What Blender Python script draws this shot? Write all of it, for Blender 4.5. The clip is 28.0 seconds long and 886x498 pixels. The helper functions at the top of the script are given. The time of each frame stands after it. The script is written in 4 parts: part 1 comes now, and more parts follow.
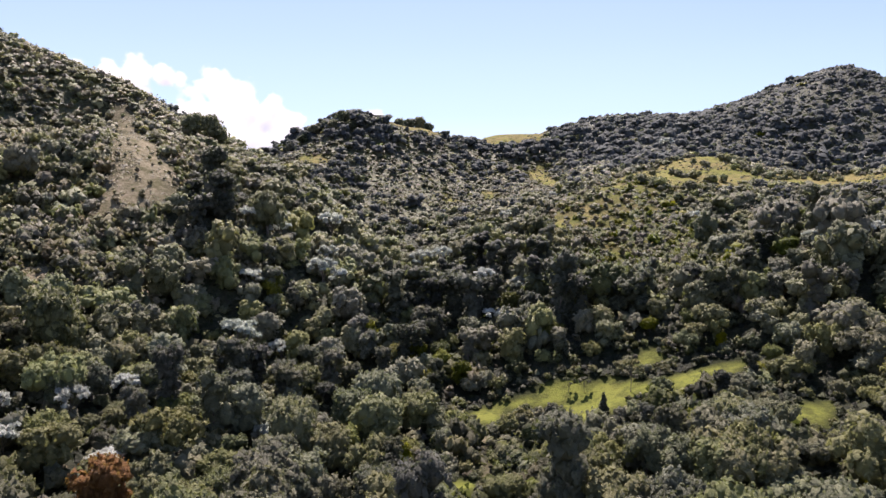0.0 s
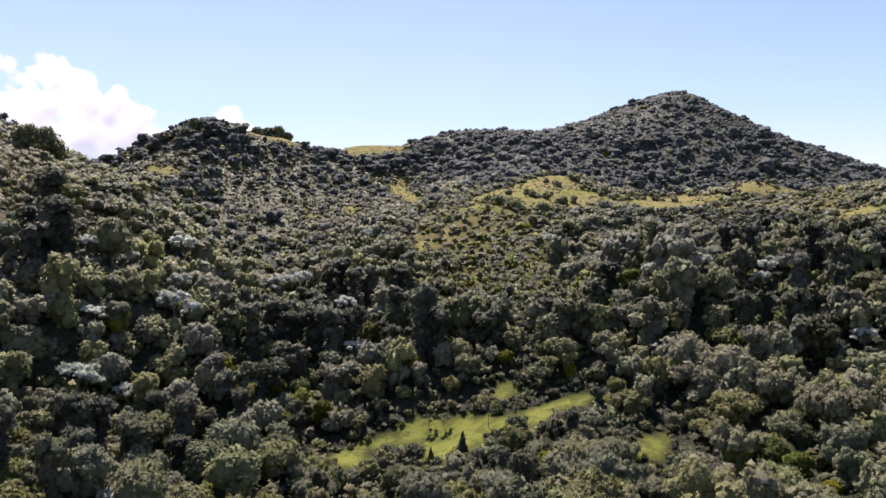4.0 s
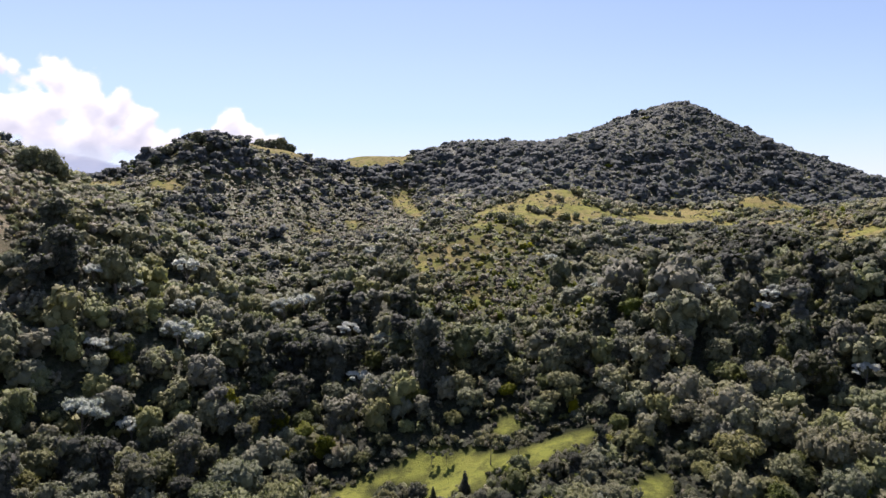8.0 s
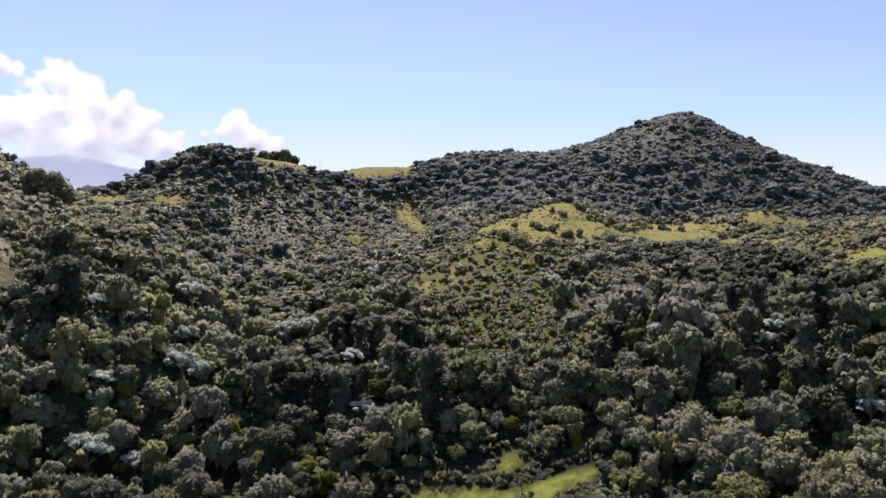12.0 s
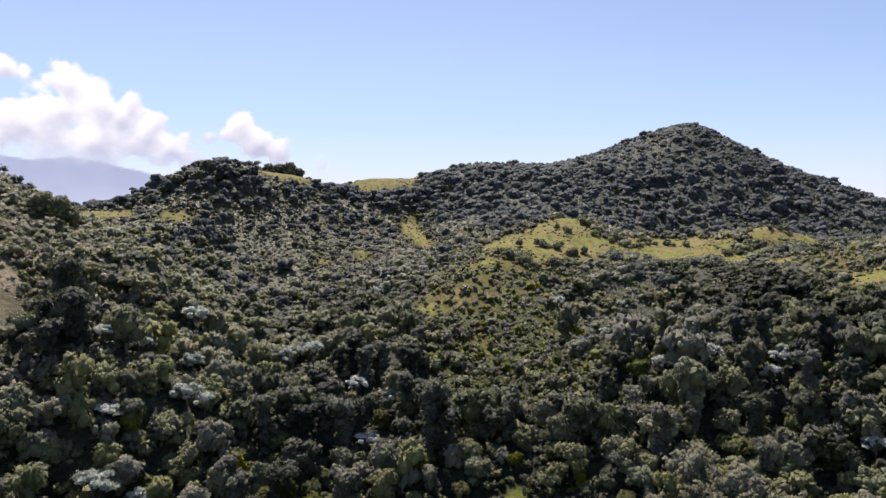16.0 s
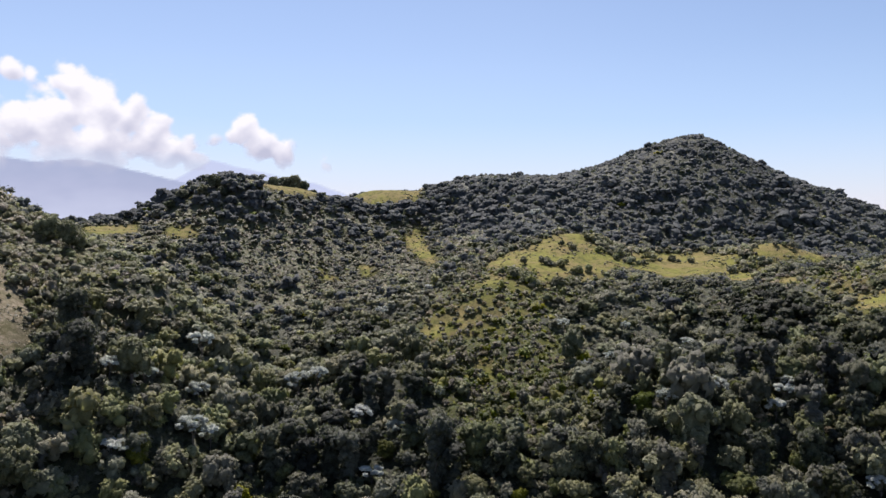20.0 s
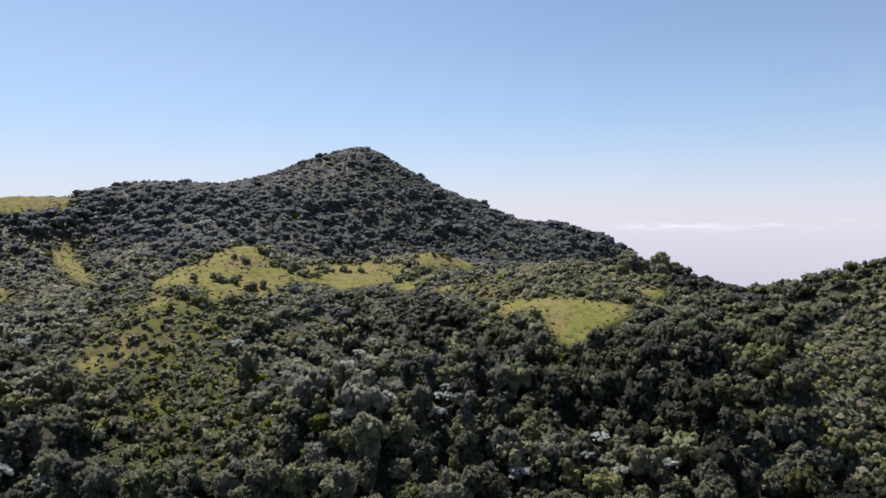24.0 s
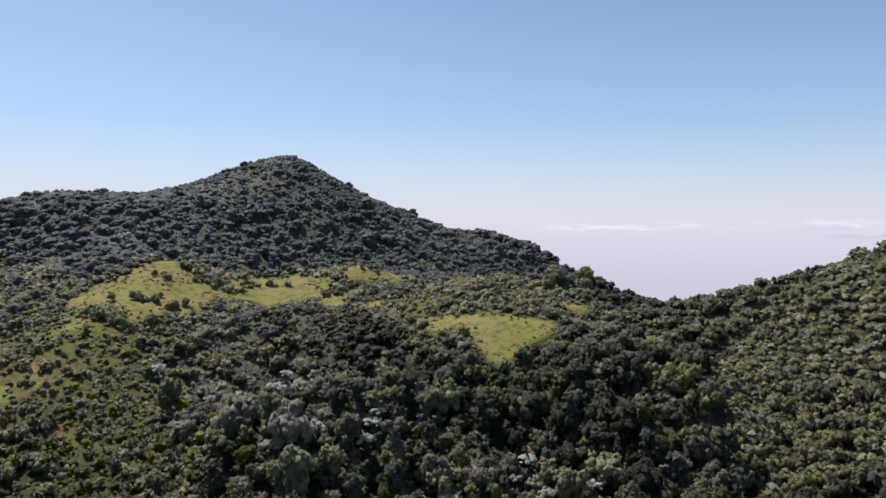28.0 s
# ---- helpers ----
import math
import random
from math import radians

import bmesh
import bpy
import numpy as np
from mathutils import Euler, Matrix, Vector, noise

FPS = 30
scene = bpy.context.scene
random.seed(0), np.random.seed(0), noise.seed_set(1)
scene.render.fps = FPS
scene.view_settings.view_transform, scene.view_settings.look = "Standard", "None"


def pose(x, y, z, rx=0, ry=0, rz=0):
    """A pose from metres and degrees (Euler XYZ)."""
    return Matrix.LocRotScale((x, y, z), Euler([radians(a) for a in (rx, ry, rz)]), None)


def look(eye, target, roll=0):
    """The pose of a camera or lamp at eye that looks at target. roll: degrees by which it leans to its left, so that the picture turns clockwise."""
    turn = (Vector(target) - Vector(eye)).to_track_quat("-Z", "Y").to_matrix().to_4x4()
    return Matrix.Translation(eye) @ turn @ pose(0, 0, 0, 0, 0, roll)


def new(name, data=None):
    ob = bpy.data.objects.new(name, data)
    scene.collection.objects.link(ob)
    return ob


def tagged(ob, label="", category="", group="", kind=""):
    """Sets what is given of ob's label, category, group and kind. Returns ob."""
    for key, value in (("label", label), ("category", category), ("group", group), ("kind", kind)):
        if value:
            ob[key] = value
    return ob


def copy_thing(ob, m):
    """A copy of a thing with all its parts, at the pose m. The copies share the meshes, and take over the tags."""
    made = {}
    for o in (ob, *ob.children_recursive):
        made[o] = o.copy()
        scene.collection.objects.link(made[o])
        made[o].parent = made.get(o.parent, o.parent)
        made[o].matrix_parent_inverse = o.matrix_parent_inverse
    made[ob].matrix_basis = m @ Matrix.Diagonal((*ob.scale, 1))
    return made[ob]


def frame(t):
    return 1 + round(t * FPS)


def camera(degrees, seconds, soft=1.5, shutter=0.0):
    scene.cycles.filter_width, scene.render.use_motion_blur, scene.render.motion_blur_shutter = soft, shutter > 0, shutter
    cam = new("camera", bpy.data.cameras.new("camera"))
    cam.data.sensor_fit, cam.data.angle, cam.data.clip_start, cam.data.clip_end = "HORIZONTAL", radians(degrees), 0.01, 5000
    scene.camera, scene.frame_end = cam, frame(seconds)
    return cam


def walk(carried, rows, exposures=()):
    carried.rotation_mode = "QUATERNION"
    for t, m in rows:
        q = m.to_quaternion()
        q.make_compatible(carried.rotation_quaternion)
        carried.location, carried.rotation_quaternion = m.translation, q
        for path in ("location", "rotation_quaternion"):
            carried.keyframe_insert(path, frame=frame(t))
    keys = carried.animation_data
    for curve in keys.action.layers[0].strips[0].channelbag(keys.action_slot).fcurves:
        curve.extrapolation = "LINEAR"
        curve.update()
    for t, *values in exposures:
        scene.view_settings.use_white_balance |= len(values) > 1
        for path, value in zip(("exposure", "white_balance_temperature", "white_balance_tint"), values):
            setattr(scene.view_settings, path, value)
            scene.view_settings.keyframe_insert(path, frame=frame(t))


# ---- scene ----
cam = camera(63.2, 28.0, soft=1.42)
EYE, PITCH = 60.0, -2.0
# seconds, climb in metres, heading, lean: the drone rises straight up at about 2 m/s and pans twice
ROWS = [
    (0.0, 0.0, 0.0, 0.05), (1.0, 2.0, 0.04, 0.05), (2.0, 4.1, 0.08, 0.05), (3.0, 6.2, 0.11, 0.05),
    (3.4, 7.1, 0.05, 0.05), (3.5, 7.3, -0.35, 0.03), (3.6, 7.5, -3.65, -0.05), (3.7, 7.7, -8.05, -0.15), (3.8, 7.9, -10.75, -0.25),
    (3.9, 8.1, -10.98, -0.3), (4.0, 8.3, -11.0, -0.3), (4.5, 9.3, -10.98, -0.3), (6.5, 13.1, -10.89, -0.3), (7.0, 14.1, -10.86, -0.3),
    (8.0, 16.0, -10.79, -0.3), (9.0, 18.0, -10.73, -0.3), (10.0, 19.8, -10.66, -0.3), (11.0, 21.8, -10.59, -0.3),
    (12.0, 23.8, -10.51, -0.3), (12.5, 24.8, -10.46, -0.3), (14.5, 28.9, -10.27, -0.3), (15.0, 30.0, -10.23, -0.3),
    (16.0, 32.1, -10.14, -0.3), (17.0, 34.3, -10.05, -0.3), (18.0, 36.4, -9.95, -0.3), (19.0, 38.5, -9.86, -0.3),
    (20.0, 40.6, -9.77, -0.3), (20.5, 41.6, -9.72, -0.3), (22.5, 45.8, -9.53, -0.3), (23.0, 46.8, -9.49, -0.3),
    (23.4, 47.4, -9.48, -0.3), (23.5, 47.5, -9.85, -0.3), (23.6, 47.6, -16.3, -0.25), (23.7, 47.7, -24.8, -0.2), (23.8, 47.8, -31.0, -0.15),
    (24.0, 48.0, -35.3, -0.1), (24.2, 48.2, -37.8, -0.1), (24.5, 48.6, -40.35, -0.1), (24.8, 49.0, -41.2, -0.1),
    (25.0, 49.3, -41.24, -0.1), (26.0, 51.4, -41.14, -0.1), (27.0, 53.4, -41.04, -0.1), (28.0, 55.4, -40.97, -0.1),
]
walk(cam, [(t, pose(0, 0, EYE + z, 90 + PITCH, lean, yaw)) for t, z, yaw, lean in ROWS], [(0, 1.15, 6680, 22), (4, 1.05, 6620, 21), (8, 0.95, 6550, 20), (17, 0.78, 6450, 18), (23, 0.62, 6350, 15), (28, 0.55, 6250, 13)])

# ---- light ----
SUN_AZIMUTH, SUN_HEIGHT = -4.0, 57.0   # degrees from the valley's axis (minus: to its left), degrees above the horizon
world = bpy.data.worlds.new("sky")
scene.world = world
world.use_nodes = True
wn = world.node_tree
sky = wn.nodes.new("ShaderNodeTexSky")
sky.sky_type, sky.sun_disc = "NISHITA", False
sky.sun_elevation, sky.sun_rotation = radians(SUN_HEIGHT), radians(SUN_AZIMUTH)
sky.altitude, sky.air_density, sky.dust_density, sky.ozone_density = 1200, 1.0, 0.5, 2.0
wn.links.new(sky.outputs[0], wn.nodes["Background"].inputs[0])
wn.nodes["Background"].inputs[1].default_value = 0.079
a, h = radians(SUN_AZIMUTH), radians(SUN_HEIGHT)
toward = Vector((math.sin(a) * math.cos(h), math.cos(a) * math.cos(h), math.sin(h)))
sun = new("sun", bpy.data.lights.new("sun", "SUN"))
sun.data.energy, sun.data.angle, sun.data.color = 4.35, radians(0.53), (1.0, 0.95, 0.87)
sun.matrix_world = look(toward * 300, (0, 0, 0))


# ---- materials ----
def material(name, build):
    m = bpy.data.materials.new(name)
    m.use_nodes = True
    n, l = m.node_tree.nodes, m.node_tree.links
    build(n, l, n["Principled BSDF"], n["Material Output"])
    return m


def noise_node(n, l, scale, detail=4.0, rough=0.6, coords="Object"):
    c = n.new("ShaderNodeTexCoord")
    t = n.new("ShaderNodeTexNoise")
    t.inputs["Scale"].default_value, t.inputs["Detail"].default_value, t.inputs["Roughness"].default_value = scale, detail, rough
    l.new(c.outputs[coords], t.inputs["Vector"])
    return t.outputs["Fac"]


def ramp(n, l, fac, stops):
    r = n.new("ShaderNodeValToRGB")
    while len(r.color_ramp.elements) < len(stops):
        r.color_ramp.elements.new(0.5)
    for e, (p, c) in zip(r.color_ramp.elements, stops):
        e.position, e.color = p, (*c, 1)
    l.new(fac, r.inputs[0])
    return r.outputs[0]


def mix(n, l, fac, a, b):
    m = n.new("ShaderNodeMix")
    m.data_type = "RGBA"
    for s, v in ((m.inputs["Factor"], fac), (m.inputs["A"], a), (m.inputs["B"], b)):
        if isinstance(v, (int, float)):
            s.default_value = v
        elif isinstance(v, tuple):
            s.default_value = (*v, 1)
        else:
            l.new(v, s)
    return m.outputs["Result"]


def attribute(n, name):
    t = n.new("ShaderNodeAttribute")
    t.attribute_name = name
    return t.outputs["Fac"]


def calc(n, l, op, a, b):
    m = n.new("ShaderNodeMath")
    m.operation = op
    for s, v in zip(m.inputs, (a, b)):
        if isinstance(v, (int, float)):
            s.default_value = v
        else:
            l.new(v, s)
    return m.outputs[0]


def foliage(name, dark, mid, light, gloss=0.5, vivid=0.95, vary=1.0):
    """Leaves: a tone for each tree, a shade for each spray of leaves, mottling and relief of single leaves, and light that passes through."""
    def build(n, l, bsdf, out):
        info = n.new("ShaderNodeObjectInfo")
        isle = n.new("ShaderNodeNewGeometry")
        grain, clump = noise_node(n, l, 3.2, 5, 0.75), noise_node(n, l, 0.7, 3, 0.6)
        tone = calc(n, l, "ADD", attribute(n, "tone"), calc(n, l, "MULTIPLY", calc(n, l, "SUBTRACT", info.outputs["Random"], 0.5), 0.7 * vary))
        tone = calc(n, l, "ADD", tone, calc(n, l, "MULTIPLY", calc(n, l, "SUBTRACT", isle.outputs["Random Per Island"], 0.5), 0.58 * vary))
        tone = calc(n, l, "ADD", tone, calc(n, l, "MULTIPLY", calc(n, l, "SUBTRACT", clump, 0.5), 0.7 * vary))
        tone = calc(n, l, "ADD", tone, calc(n, l, "MULTIPLY", calc(n, l, "SUBTRACT", grain, 0.5), 1.4 * vary))
        col = ramp(n, l, tone, [(0.0, dark), (0.5, mid), (1.0, light)])
        pick = calc(n, l, "FRACT", calc(n, l, "ADD", calc(n, l, "MULTIPLY", attribute(n, "tone"), 9.7), calc(n, l, "MULTIPLY", info.outputs["Random"], 7.1)), 0)
        shift = n.new("ShaderNodeHueSaturation")
        l.new(calc(n, l, "ADD", 0.474, calc(n, l, "MULTIPLY", pick, 0.055)), shift.inputs["Hue"])
        l.new(calc(n, l, "ADD", vivid - 0.12, calc(n, l, "MULTIPLY", calc(n, l, "FRACT", calc(n, l, "MULTIPLY", pick, 3.7), 0), 0.75)), shift.inputs["Saturation"])
        l.new(col, shift.inputs["Color"])
        col = shift.outputs["Color"]
        l.new(col, bsdf.inputs["Base Color"])
        bsdf.inputs["Roughness"].default_value = gloss
        bsdf.inputs["Specular IOR Level"].default_value = 0.2
        bump = n.new("ShaderNodeBump")
        bump.inputs["Strength"].default_value, bump.inputs["Distance"].default_value = vary, 0.45
        l.new(grain, bump.inputs["Height"])
        l.new(bump.outputs[0], bsdf.inputs["Normal"])
        thin = n.new("ShaderNodeBsdfTranslucent")
        l.new(mix(n, l, 0.3, col, (0.20, 0.26, 0.03)), thin.inputs["Color"])
        blend = n.new("ShaderNodeMixShader")
        blend.inputs[0].default_value = 0.34
        l.new(bsdf.outputs[0], blend.inputs[1])
        l.new(thin.outputs[0], blend.inputs[2])
        l.new(blend.outputs[0], out.inputs["Surface"])
    return material(name, build)


LEAF = foliage("forest_leaves", (0.025, 0.029, 0.017), (0.132, 0.136, 0.081), (0.275, 0.272, 0.156), vivid=0.74)
# far-hill leaves with air haze painted into the colour: greyer, bluer, less contrast
HAZE_LEAF = foliage("hazed_ridge_leaves", (0.066, 0.075, 0.077), (0.091, 0.100, 0.102), (0.122, 0.131, 0.127), gloss=0.8, vivid=0.6, vary=0.42)
# climbers' leaves, with the shade on the tall stems darkened into their colour
DEEP = foliage("shaded_climber_leaves", (0.022, 0.026, 0.019), (0.076, 0.080, 0.058), (0.175, 0.174, 0.116), vivid=0.64)
OLIVE = foliage("olive_leaves", (0.052, 0.055, 0.028), (0.176, 0.176, 0.090), (0.322, 0.312, 0.166), vivid=0.74)
BRIGHT = foliage("fresh_leaves", (0.053, 0.060, 0.019), (0.150, 0.156, 0.051), (0.266, 0.260, 0.094))
PALE = foliage("silver_leaves", (0.34, 0.36, 0.31), (0.64, 0.66, 0.60), (0.78, 0.79, 0.74))
RUST = foliage("rust_leaves", (0.10, 0.04, 0.015), (0.26, 0.10, 0.03), (0.36, 0.16, 0.05))
DRY = foliage("dry_leaves", (0.085, 0.075, 0.050), (0.200, 0.176, 0.120), (0.340, 0.300, 0.210), vivid=0.8)


def bark_build(n, l, bsdf, out):
    f = noise_node(n, l, 3.0, 6)
    l.new(ramp(n, l, f, [(0.3, (0.06, 0.05, 0.04)), (0.7, (0.20, 0.17, 0.14))]), bsdf.inputs["Base Color"])
    bsdf.inputs["Roughness"].default_value = 0.9


BARK = material("bark", bark_build)


def ground_build(n, l, bsdf, out):
    fine, mid_, wide = noise_node(n, l, 1.6, 8, 0.7), noise_node(n, l, 0.16, 5), noise_node(n, l, 0.03, 3)
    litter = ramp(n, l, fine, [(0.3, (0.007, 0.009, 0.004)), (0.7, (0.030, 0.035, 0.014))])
    grass = mix(n, l, wide, ramp(n, l, mid_, [(0.3, (0.158, 0.198, 0.030)), (0.7, (0.245, 0.250, 0.056))]), (0.200, 0.232, 0.036))
    grass = mix(n, l, calc(n, l, "MULTIPLY", fine, 0.7), grass, (0.13, 0.11, 0.04))
    patchy = calc(n, l, "MULTIPLY", ramp(n, l, noise_node(n, l, 0.06, 5, 0.7), [(0.42, (0, 0, 0)), (0.56, (0.9, 0.9, 0.9))]), attribute(n, "ripe"))
    grass = mix(n, l, patchy, grass, (0.215, 0.165, 0.078))
    tussock = ramp(n, l, noise_node(n, l, 0.26, 6, 0.75), [(0.48, (0, 0, 0)), (0.60, (0.8, 0.8, 0.8))])
    grass = mix(n, l, tussock, mix(n, l, calc(n, l, "MULTIPLY", attribute(n, "ripe"), 0.28), grass, (0.225, 0.178, 0.062)), (0.075, 0.082, 0.022))
    dry = mix(n, l, ramp(n, l, noise_node(n, l, 0.22, 6, 0.75), [(0.42, (0, 0, 0)), (0.62, (0.9, 0.9, 0.9))]), ramp(n, l, fine, [(0.3, (0.15, 0.122, 0.078)), (0.7, (0.36, 0.30, 0.21))]), (0.085, 0.080, 0.035))
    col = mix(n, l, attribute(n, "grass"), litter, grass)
    col = mix(n, l, attribute(n, "dry"), col, dry)
    l.new(col, bsdf.inputs["Base Color"])
    bsdf.inputs["Roughness"].default_value = 0.95
    bsdf.inputs["Specular IOR Level"].default_value = 0.1
    b = n.new("ShaderNodeBump")
    b.inputs["Strength"].default_value, b.inputs["Distance"].default_value = 0.8, 0.5
    l.new(fine, b.inputs["Height"])
    l.new(b.outputs[0], bsdf.inputs["Normal"])


GROUND = material("meadow_and_forest_floor", ground_build)

# ---- the lie of the land: crest, spur and gully lines, (x, y, z) in metres ----
LAND = dict(
    left_crest=[(-420, 420, 200), (-300, 375, 182), (-240, 345, 158), (-193, 322, 141), (-160, 312, 127), (-134, 301, 117), (-110, 291, 103), (-90, 278, 91),
                (-72, 272, 84), (-60, 268, 79), (-46, 276, 66)],
    left_flank=[(-142, 266, 95), (-106, 237, 88), (-86, 215, 75), (-97, 178, 56), (-91, 160, 48), (-150, 200, 78), (-130, 130, 40), (-170, 90, 45)],
    left_foot=[(-57, 230, 55), (-52, 201, 57), (-39, 252, 53), (-32, 192, 43), (-47, 165, 26), (-55, 124, 26), (-6, 112, 19), (-70, 60, 18)],
    left_behind=[(-95, 335, 82), (-125, 345, 90), (-190, 410, 90), (-260, 460, 90), (-70, 330, 74)],
    knob=[(-150, 420, 98), (-125, 421, 98), (-95, 432, 101), (-82, 446, 114), (-70, 455, 122), (-49, 448, 126), (-18, 494, 124), (6, 510, 119),
          (20, 516, 117), (35, 530, 124.5), (68, 522, 125.5)],
    knob_flank=[(-76, 393, 94), (4, 380, 72.5), (61, 456, 94), (-20, 420, 96), (20, 440, 92)],
    hollow=[(0, 245, 44), (-8, 232, 38), (-18, 279, 44), (-30, 320, 58)],
    peak_ridge=[(84, 512, 126), (114, 504, 132), (152, 502, 133), (184, 506, 137), (211, 506, 145), (244, 502, 157), (275, 495, 164), (308, 484, 146),
                (353, 469, 124), (401, 455, 108), (442, 444, 104), (470, 430, 93), (490, 418, 84)],
    peak_foot=[(131, 424, 100), (150, 402, 91), (200, 378, 84), (250, 366, 84), (300, 350, 80)],
    spur=[(144, 384, 94), (120, 355, 87), (104, 323, 79), (82, 302, 75), (63, 292, 72), (42, 258, 58), (40, 240, 52)],
    spur_shoulder=[(173, 370, 85), (199, 344, 80), (213, 338, 82), (230, 342, 91.5), (246, 332, 88.5), (237, 316, 84)],
    middle=[(54, 235, 49), (13, 222, 43), (13, 183, 32), (24, 156, 29), (26, 145, 24), (57, 137, 31), (48, 124, 29)],
    right_hill=[(240, 275, 85), (248, 246, 87), (266, 228, 85), (281, 217, 84), (275, 198, 79), (270, 186, 77), (265, 168, 76), (267, 156, 77), (275, 138, 84),
                (294, 119, 91), (308, 108, 99), (340, 97, 108), (400, 80, 125)],
    right_meadow=[(161, 254, 64), (125, 236, 48), (197, 224, 72), (230, 195, 74), (198, 234, 72), (179, 179, 60)],
    right_gully=[(120, 169, 54), (84, 177, 51), (76, 178, 45), (113, 164, 50), (89, 151, 43), (55, 172, 40), (71, 122, 30), (149, 135, 43), (100, 100, 28)],
    right_flank=[(179, 123, 55), (213, 117, 62), (250, 121, 67), (269, 95, 76), (217, 92, 53), (240, 50, 56), (170, 60, 35)],
    near=[(0, 0, 14), (60, 60, 18), (0, -80, 10), (-120, -60, 20), (140, -40, 20), (260, -60, 60), (-200, 0, 50)],
    beyond=[(-60, 600, 60), (60, 620, 60), (180, 640, 70), (320, 600, 80), (540, 520, 40), (560, 380, 30), (420, 330, 40), (350, 240, 50), (380, 160, 50), (330, 300, 62)],
)


def lattice(ix, iy, seed):
    v = np.sin(ix * 127.1 + iy * 311.7 + seed * 74.7) * 43758.5453
    return v - np.floor(v)


def fbm(x, y, size, octaves=4, seed=1):
    """Soft random relief from -1 to 1 with features of that size."""
    total, amount, weight = 0.0, 1.0, 0.0
    for o in range(octaves):
        u, v = x / size * 2 ** o + 13.7 * o, y / size * 2 ** o + 7.1 * o
        i, j = np.floor(u), np.floor(v)
        f, g = u - i, v - j
        f, g = f * f * (3 - 2 * f), g * g * (3 - 2 * g)
        k = seed + 17 * o
        low = lattice(i, j, k) * (1 - f) + lattice(i + 1, j, k) * f
        high = lattice(i, j + 1, k) * (1 - f) + lattice(i + 1, j + 1, k) * f
        total = total + amount * (2 * (low * (1 - g) + high * g) - 1)
        weight += amount
        amount *= 0.5
    return total / weight


knots = np.array([p for line in LAND.values() for p in line], float)
gap = np.sqrt(((knots[:, None, :2] - knots[None, :, :2]) ** 2).sum(-1) + 12.0 ** 2)
weights = np.linalg.solve(np.block([[gap, np.ones((len(knots), 1))], [np.ones((1, len(knots))), np.zeros((1, 1))]]), np.append(knots[:, 2], 0))


def height(x, y):
    """The ground's height: creased folds hung on the lines above, with small lumps; far out it falls to a plain."""
    x, y = np.asarray(x, float), np.asarray(y, float)
    z = np.full(x.shape, weights[-1])
    for (kx, ky, _), w in zip(knots, weights):
        z = z + w * np.sqrt((x - kx) ** 2 + (y - ky) ** 2 + 12.0 ** 2)
    out = np.clip((np.hypot(x - 60, y - 260) - 480) / 500, 0, 1)
    out = out * out * (3 - 2 * out)
    return (z + 1.7 * fbm(x, y, 34, 4, 3) + 1.6 * fbm(x, y, 80, 2, 13)) * (1 - out) + out * (-700 + 60 * fbm(x, y, 600, 3, 5))


# open ground: the outline of each clearing
MEADOWS = [
    # on the valley floor
    [(13, 145), (16, 150), (21, 151), (27, 152), (30, 150), (34, 148), (37, 145), (43, 142), (48, 143), (51, 143), (57, 145), (60, 143), (58, 138), (54, 137), (50, 137), (46, 133),
     (40, 136), (35, 139), (33, 134), (29, 138), (27, 133), (23, 136), (24, 142), (20, 145)],
    [(56, 118), (63, 123), (66, 121), (64, 115), (58, 113)], [(6, 146), (13, 147), (12, 139), (7, 139)], [(-1, 111), (4, 113), (5, 109), (1, 107)],
    [(40, 150), (43, 155), (46, 154), (45, 148)],
    # on the spur and its shoulder
    [(59, 293), (66, 297), (78, 300), (85, 324), (78, 341), (91, 356), (99, 366), (110, 368), (118, 376), (127, 382), (137, 390), (147, 392), (148, 372), (143, 359), (150, 352), (156, 346),
     (159, 359), (187, 382), (200, 380), (214, 378), (221, 355), (213, 339), (210, 322), (195, 294), (185, 302), (198, 328), (184, 324), (162, 313), (157, 325), (150, 329), (143, 331),
     (129, 316), (119, 306), (112, 313), (102, 303), (95, 306), (97, 323), (89, 331)],
    [(219, 337), (226, 346), (236, 352), (247, 351), (257, 345), (264, 336), (252, 322), (240, 314), (236, 321), (225, 323), (216, 320), (209, 315)], [(201, 291), (208, 285), (199, 273), (193, 279)],
    [(192, 235), (204, 243), (213, 236), (196, 220), (190, 228)],
    # on the hill's brow
    [(194, 236), (207, 233), (215, 223), (221, 212), (227, 201), (232, 193), (217, 187), (204, 187), (194, 184), (186, 183), (189, 193), (192, 201), (193, 208), (196, 219), (188, 222)],
    [(251, 230), (262, 230), (274, 231), (270, 223), (256, 221)], [(249, 210), (256, 210), (256, 197), (245, 193)],
    # on the knob hill, its saddle and its flank
    [(-50, 452), (-30, 486), (0, 512), (20, 520), (12, 490), (-8, 468), (-28, 452)], [(18, 530), (40, 540), (74, 530), (70, 494), (50, 496), (34, 494)],
    [(51, 450), (64, 468), (67, 452), (64, 419), (66, 385), (58, 374), (54, 395), (53, 416)], [(-2, 393), (3, 393), (10, 375), (3, 375)], [(20, 397), (28, 396), (29, 375), (22, 378)],
    [(-126, 412), (-126, 436), (-100, 436), (-94, 407), (-107, 403), (-117, 396)], [(-82, 395), (-79, 408), (-66, 406), (-63, 396), (-76, 390)],
    [(37, 272), (44, 275), (51, 270), (47, 263), (40, 263)], [(51, 279), (55, 278), (59, 265), (55, 263)]]
